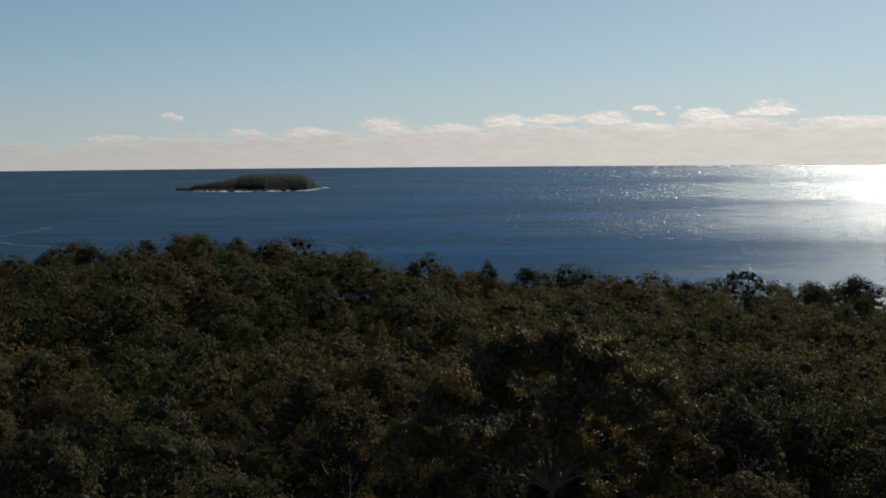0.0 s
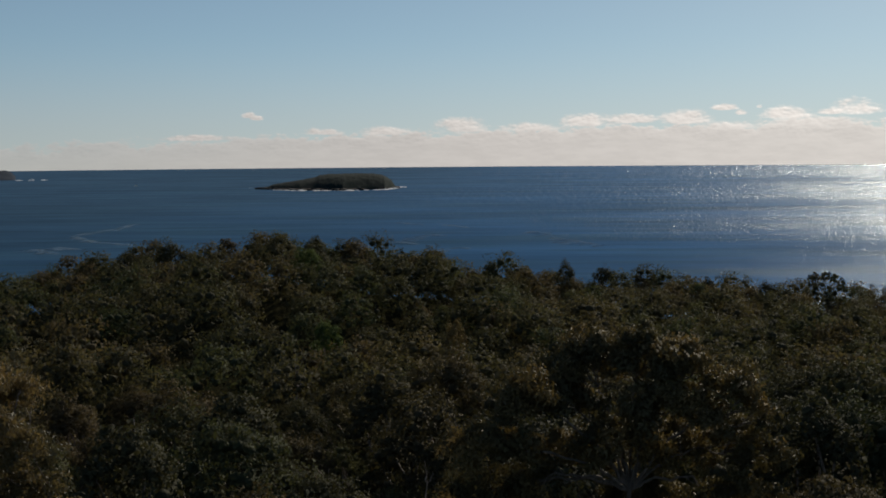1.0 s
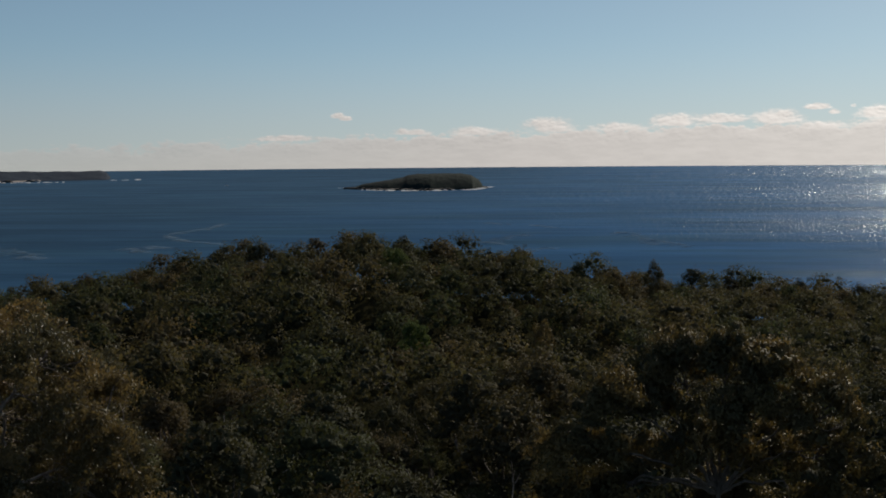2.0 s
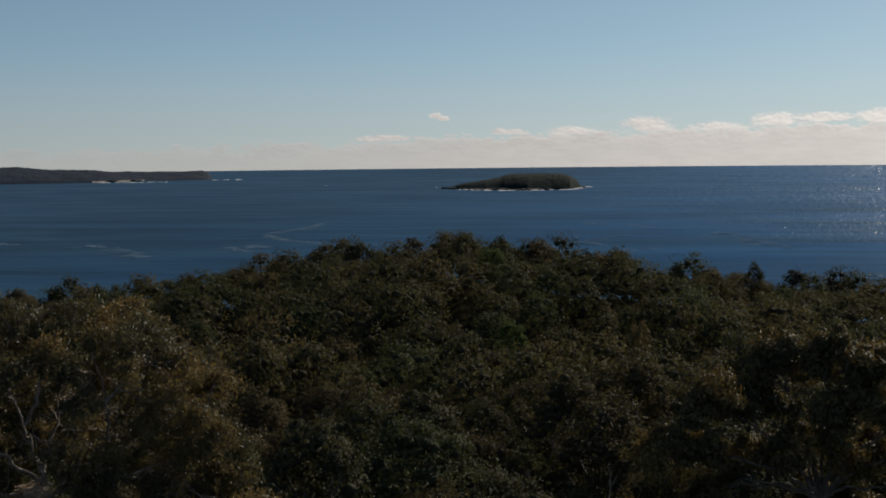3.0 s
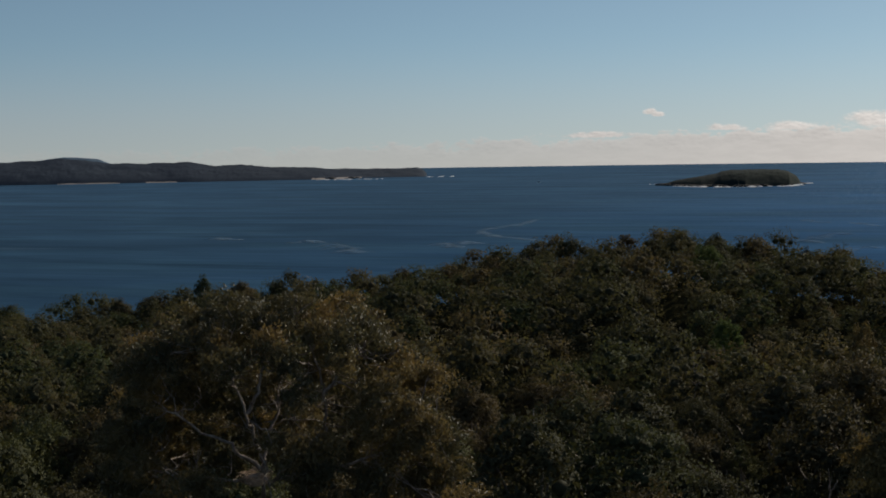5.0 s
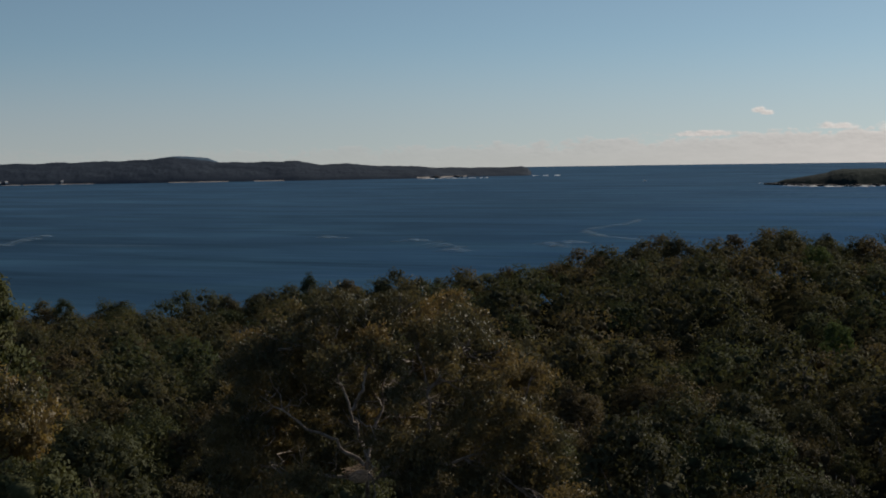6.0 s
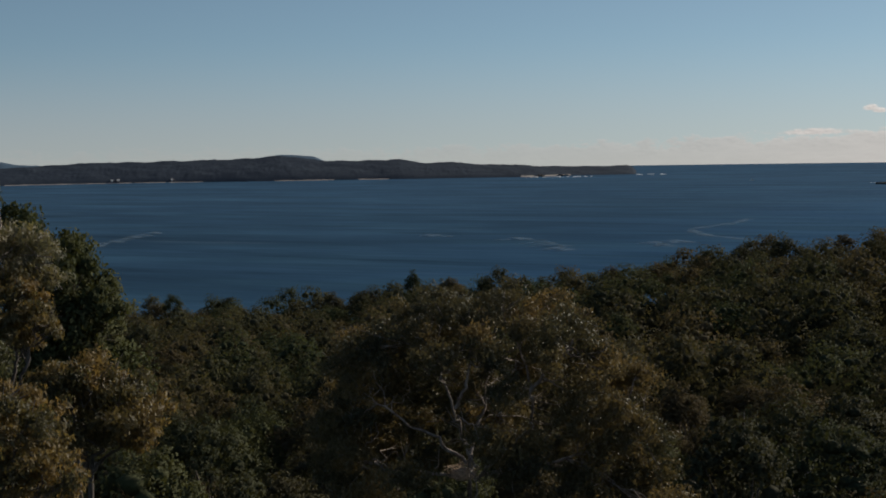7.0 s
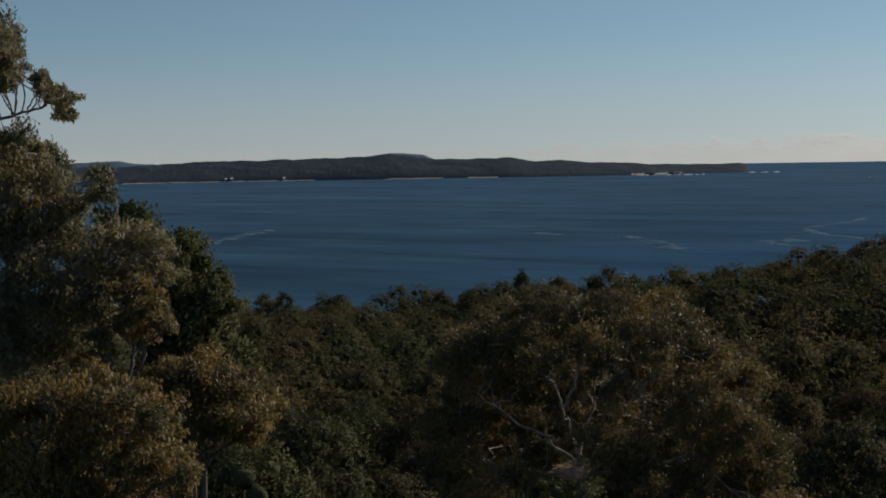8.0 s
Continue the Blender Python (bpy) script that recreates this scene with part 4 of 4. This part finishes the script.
# the golden domed tree with a nest in its fork: open below the dome on its uphill side, where limbs show
GOLDEN_AZ, GOLDEN_R, NEST_FALL = -27.75, 53.0, -13.55
g = foot(GOLDEN_AZ, GOLDEN_R)
turn = sight_frame(GOLDEN_AZ)
nest_z = EYE + GOLDEN_R * math.tan(radians(NEST_FALL))
fork = np.array((0.0, 0.0, nest_z - g[2]))
local = np.random.default_rng(5)
dome = []
for k in range(125):
    up, ang = 1 - (k + 0.5) / 125 * 1.5, k * 2.39996 + local.uniform(-0.3, 0.3)
    flat, deep = math.sqrt(max(0.0, 1 - up * up)), local.uniform(0.84, 1.0)
    q = np.array((0.7 + math.cos(ang) * flat * 6.7 * deep, 0.9 + math.sin(ang) * flat * 5.2 * deep, 1.4 + up * 5.5 * deep))
    window = q[1] < 0.9 and abs(q[0] - 0.4) < 3.7 and q[2] < 4.7
    if not window or local.uniform() < 0.36:
        dome.append((*(fork + turn @ q), local.uniform(0.65, 1.05)))
for k in range(26):          # inside, behind the limbs, and the low bough
    q = np.array((local.uniform(-4, 5), local.uniform(1.5, 4.5), local.uniform(-1.0, 5.0))) if k < 16 else np.array((local.uniform(4.6, 7.6), local.uniform(-2.5, 1.0), local.uniform(-1.6, 1.5)))
    dome.append((*(fork + turn @ q), local.uniform(0.6, 0.95)))
WAYS = (((0, 0, -0.6), (0.1, -0.4, 0.8), (-0.3, -0.6, 1.8), (-0.55, -0.8, 2.7), (-1.05, -0.8, 4.0), (-1.7, -0.5, 5.4)),
        ((-0.55, -0.8, 2.7), (-0.1, -0.9, 3.5), (0.1, -0.7, 4.4), (0.3, -0.3, 5.7)),
        ((0.2, 0.3, -0.4), (1.4, 0.2, 0.7), (2.5, -0.3, 1.8), (2.45, -0.6, 3.5), (2.2, -0.5, 4.4), (1.7, 0, 5.7)),
        ((2.45, -0.6, 3.3), (3.2, -0.7, 4.2), (4.1, -0.3, 5.2)),
        ((-0.1, -0.3, 0.4), (-1.2, -0.6, 1.5), (-2.6, -0.6, 2.2), (-4.2, -0.2, 3.3)),
        ((0.5, 0.3, -0.2), (3.0, -0.4, 0.3), (5.0, -0.6, 1.0), (6.6, 0, 1.9)),
        ((0, 0.4, 0.3), (0.6, 2.0, 2.0), (1.0, 3.2, 4.0)),
        ((-0.1, 0, -0.2), (-2.5, -0.3, 0.2), (-4.8, 0.2, 0.6)))
limbed_tree(g, fork - (0, 0, 0.6), [[fork + turn @ np.array(q) for q in way] for way in WAYS], dome, leaves_tawny,
            "domed eucalypt with golden-brown leaves and pale bare limbs", 1650, (0.17, 0.064), 0.078, pale_bark, sub=11, soft=0.2)


def build_nest(x, y, z):
    heap = Heap()
    for k in range(150):
        a, b = rng.uniform(0, 2 * np.pi), rng.uniform(0, 2 * np.pi)
        rad, h = rng.uniform(0.25, 0.62), rng.uniform(-0.22, 0.2)
        m = np.array((math.cos(a) * rad, math.sin(a) * rad, h + rad * 0.25))
        d = np.array((math.cos(a + 1.57 + rng.normal() * 0.5), math.sin(a + 1.57 + rng.normal() * 0.5), rng.normal() * 0.25)) * rng.uniform(0.15, 0.35)
        tube(heap, [m - d, m, m + d], [0.012, 0.016, 0.009], 4)
    v, f = ICO[2]
    heap.put(v * np.array((0.48, 0.48, 0.26)), tri=f)
    ob = piece("bird_nest", heap.mesh("bird_nest", nest_sticks, True))
    ob.location = (x, y, z)
    tagged(ob, "large brown stick nest wedged in a tree fork", "nest")


build_nest(g[0] - 0.05, g[1] - 0.45, nest_z)


# the trees close by on the shoulder of the slope; clumps as metres right of the tree's direction, above the eye, radius
def stand(az, r, fork, mains, clumps, mat, label, leaves, leaf, skin, extra=(), depth=1.2, limb=0.06, soft=0.3):
    g = foot(az, r)
    turn, lift = sight_frame(az), np.array((0, 0, EYE - g[2]))
    local = np.random.default_rng(int(r))
    p = np.array([(*(lift + turn @ np.array((u + side * w * 0.22, side * local.uniform(0.2, 1) * depth, v + local.uniform(-0.4, 0.2) * w))), w * 0.98) for u, v, w in clumps for side in (-1, 1)])
    f = lift + turn @ np.array((fork[0], 0, fork[1]))
    order = np.argsort(np.arctan2(p[:, 2] - f[2], p[:, 0] - f[0]))
    ways = [[f, f + (p[share, :3].mean(0) - f) * 0.45 + local.uniform(-0.2, 0.2, 3), p[share, :3].mean(0)] for share in np.array_split(order, mains)]
    ways += [[f] + [lift + turn @ np.array(q) for q in way] for way in extra]
    limbed_tree(g, f, ways, p, mat, label, leaves, leaf, limb, skin, sub=8, twig=4, soft=soft)


stand(-50, 37, (-0.4, -3.6), 6,
      ((-0.99, 3.12, 0.69), (-0.52, 2.98, 0.46), (-0.33, 2.41, 0.46), (-0.69, 2.12, 0.46), (-1.11, 1.97, 0.69), (0.27, 1.82, 0.26), (0.62, 1.68, 0.31), (0.97, 1.46, 0.29), (0.81, 1.09, 0.25), (0.35, 1.97, 0.21), (1.05, 1.02, 0.2), (-0.9, 0.24, 0.69), (-0.35, 0.3, 0.55), (0.21, 0.19, 0.58), (0.54, -0.45, 0.55), (-0.24, -0.65, 0.77), (-1.09, -0.92, 0.84), (-0.0, -1.68, 0.77), (0.79, -1.19, 0.55), (-0.87, -2.24, 0.92), (0.83, -2.15, 0.69), (1.62, -0.92, 0.4), (1.87, -0.58, 0.34), (1.91, -1.07, 0.31), (-0.04, -2.71, 0.77), (1.99, -2.12, 0.58), (2.57, -2.14, 0.65), (3.07, -2.61, 0.52), (3.27, -3.23, 0.43), (2.54, -2.97, 0.69), (1.66, -3.08, 0.69), (0.78, -3.34, 0.77), (-0.64, -3.57, 0.84), (0.47, -4.22, 0.84), (-0.56, -5.06, 0.92), (0.57, -5.28, 0.84), (1.88, -5.2, 0.61)),
      leaves_grey, "tall grey-green eucalypt with drooping leaves and open branches", 2500, (0.15, 0.052), pale_bark,
      extra=(((-1.6, 0, 0.2), (-1.01, 0, 0.89), (-0.17, 0.1, 1.1), (0.46, 0, 1.27), (0.83, 0, 1.5)),))
stand(-43.6, 58, (-0.6, -9.5), 4,
      ((-2.45, -3.12, 1.08), (-1.09, -3.87, 1.15), (-0.08, -4.85, 1.01), (0.72, -5.6, 0.91), (1.0, -6.56, 0.77), (-0.01, -6.41, 1.32), (0.78, -7.64, 0.77), (-0.52, -7.82, 1.44), (0.86, -8.85, 0.96), (-1.16, -5.88, 1.44), (-1.92, -7.76, 1.44)),
      leaves_green, "dense dark green rounded tree in shade", 1000, (0.22, 0.12), bark, depth=1.8, soft=0.7)
stand(-43.2, 33, (-0.2, -7.6), 4,
      ((-0.55, -5.27, 0.57), (0.12, -5.16, 0.52), (-0.95, -5.11, 0.41), (0.64, -5.6, 0.52), (1.04, -6.1, 0.49), (1.23, -6.6, 0.33), (0.35, -6.28, 0.62), (-0.31, -5.97, 0.62), (0.74, -6.85, 0.34), (-0.2, -6.66, 0.48), (-0.97, -5.8, 0.48), (-0.6, -6.78, 0.41)),
      leaves_gold, "slender eucalypt with a rounded golden-bronze crown", 2900, (0.14, 0.05), bark, depth=0.7)
stand(-48.5, 29, (0.2, -8.0), 5,
      ((-1.13, -4.91, 0.54), (-0.45, -4.86, 0.5), (0.22, -4.88, 0.5), (0.91, -4.94, 0.46), (1.36, -5.31, 0.46), (1.45, -5.92, 0.48), (0.66, -5.5, 0.6), (-0.14, -5.45, 0.6), (-0.93, -5.62, 0.66), (-1.59, -5.34, 0.54), (1.61, -6.41, 0.46), (1.96, -6.69, 0.34), (0.97, -6.36, 0.6), (0.05, -6.41, 0.66), (-0.97, -6.57, 0.66), (1.18, -7.11, 0.54), (2.13, -6.94, 0.24), (-1.63, -6.4, 0.6), (0.26, -7.15, 0.6), (-0.66, -7.31, 0.6)),
      leaves_gold, "bushy eucalypt with bronze and grey-green leaves", 2900, (0.13, 0.047), bark, depth=0.8)
stand(-46.6, 35, (0.0, -6.0), 3,
      ((-0.25, -3.35, 0.49), (0.3, -3.52, 0.49), (0.81, -3.97, 0.41), (0.0, -4.07, 0.49), (-0.68, -3.76, 0.44), (1.08, -4.3, 0.25), (-0.56, -4.48, 0.36), (0.4, -4.52, 0.36)),
      leaves_gold, "small bronze-leaved eucalypt in front of a taller grey one", 2900, (0.14, 0.05), bark, depth=0.5)

# open flat-topped tree on the ridge, bare stems below
g = foot(12.6, 326)
h = EYE + 326 * math.tan(radians(-5.35)) - g[2]
grand_tree(g, (0, 0, h - 7.0), ((-4.2, 0, h - 0.9, 1.0), (-2.6, 0.6, h - 0.5, 1.2), (-0.9, -0.5, h - 0.4, 1.3), (0.8, 0.5, h - 0.5, 1.2), (2.6, 0, h - 1.6, 1.0), (3.4, 0.4, h - 3.0, 1.3)),
           leaves_olive, "thin-stemmed tree with a flat open umbrella crown", leaves=500, leaf=(0.45, 0.22), limb=0.16, mains=3)


# a light green crown and a bronze-topped one that stand out of the forest
def single(az, r, fall, mat, stout, label):
    ob = tree_template(0, mat)
    g = foot(az, r)
    tall = (EYE + r * math.tan(radians(fall)) - g[2]) / TREE
    ob.matrix_basis = pose(*g, 0, 0, 40)
    ob.scale = (stout * tall, stout * tall, tall)
    tagged(ob, label, "tree")


single(-8.2, 205, -7.25, leaves_lime, 0.8, "light green domed tree among darker eucalypts")
single(-2.75, 190, -7.3, leaves_bronze, 0.42, "small bronze-topped eucalypt among darker crowns")
single(-9.0, 262, -4.15, leaves_lime, 0.8, "green domed tree just below the ridge line")
single(3.4, 150, -8.3, leaves_bronze, 0.42, "small bronze-leaved eucalypt on the forest slope")


def dead_tree(az, r, fall, lean):
    """A bare, bleached tree whose limbs poke out of the canopy."""
    g = foot(az, r)
    top = EYE + r * math.tan(radians(fall)) - g[2]
    root = tagged(new("dead_tree"), "bare bleached dead tree poking out of the canopy", "dead tree", "dead trees in the forest")
    root.location = g
    heap = Heap()
    stem = crooked((0, 0, -1), (lean, 0.3, top), 9, 0.5)
    tube(heap, stem, np.linspace(0.17, 0.03, 9), 7)
    piece("trunk", heap.mesh("trunk", pale_bark, True), root)
    for k in range(5):
        heap = Heap()
        a = stem[int(rng.integers(4, 8))]
        tip = a + np.array((rng.uniform(-2, 2), rng.uniform(-1, 1), rng.uniform(0.6, 2.0)))
        tube(heap, crooked(a, tip, 6, 0.4), np.linspace(0.06, 0.015, 6), 5)
        piece("branch", heap.mesh("branch", pale_bark, True), root)


for az, r, fall, lean in ((-8.6, 112, -13.4, 0.8), (-3.6, 104, -13.2, -0.9), (-9.4, 172, -8.8, -0.4),
                          (-16.5, 118, -11.0, 0.5), (-23.2, 120, -10.6, 0.7), (-20.0, 135, -9.9, -0.5), (-14.2, 108, -12.6, 0.6)):
    dead_tree(az, r, fall, lean)
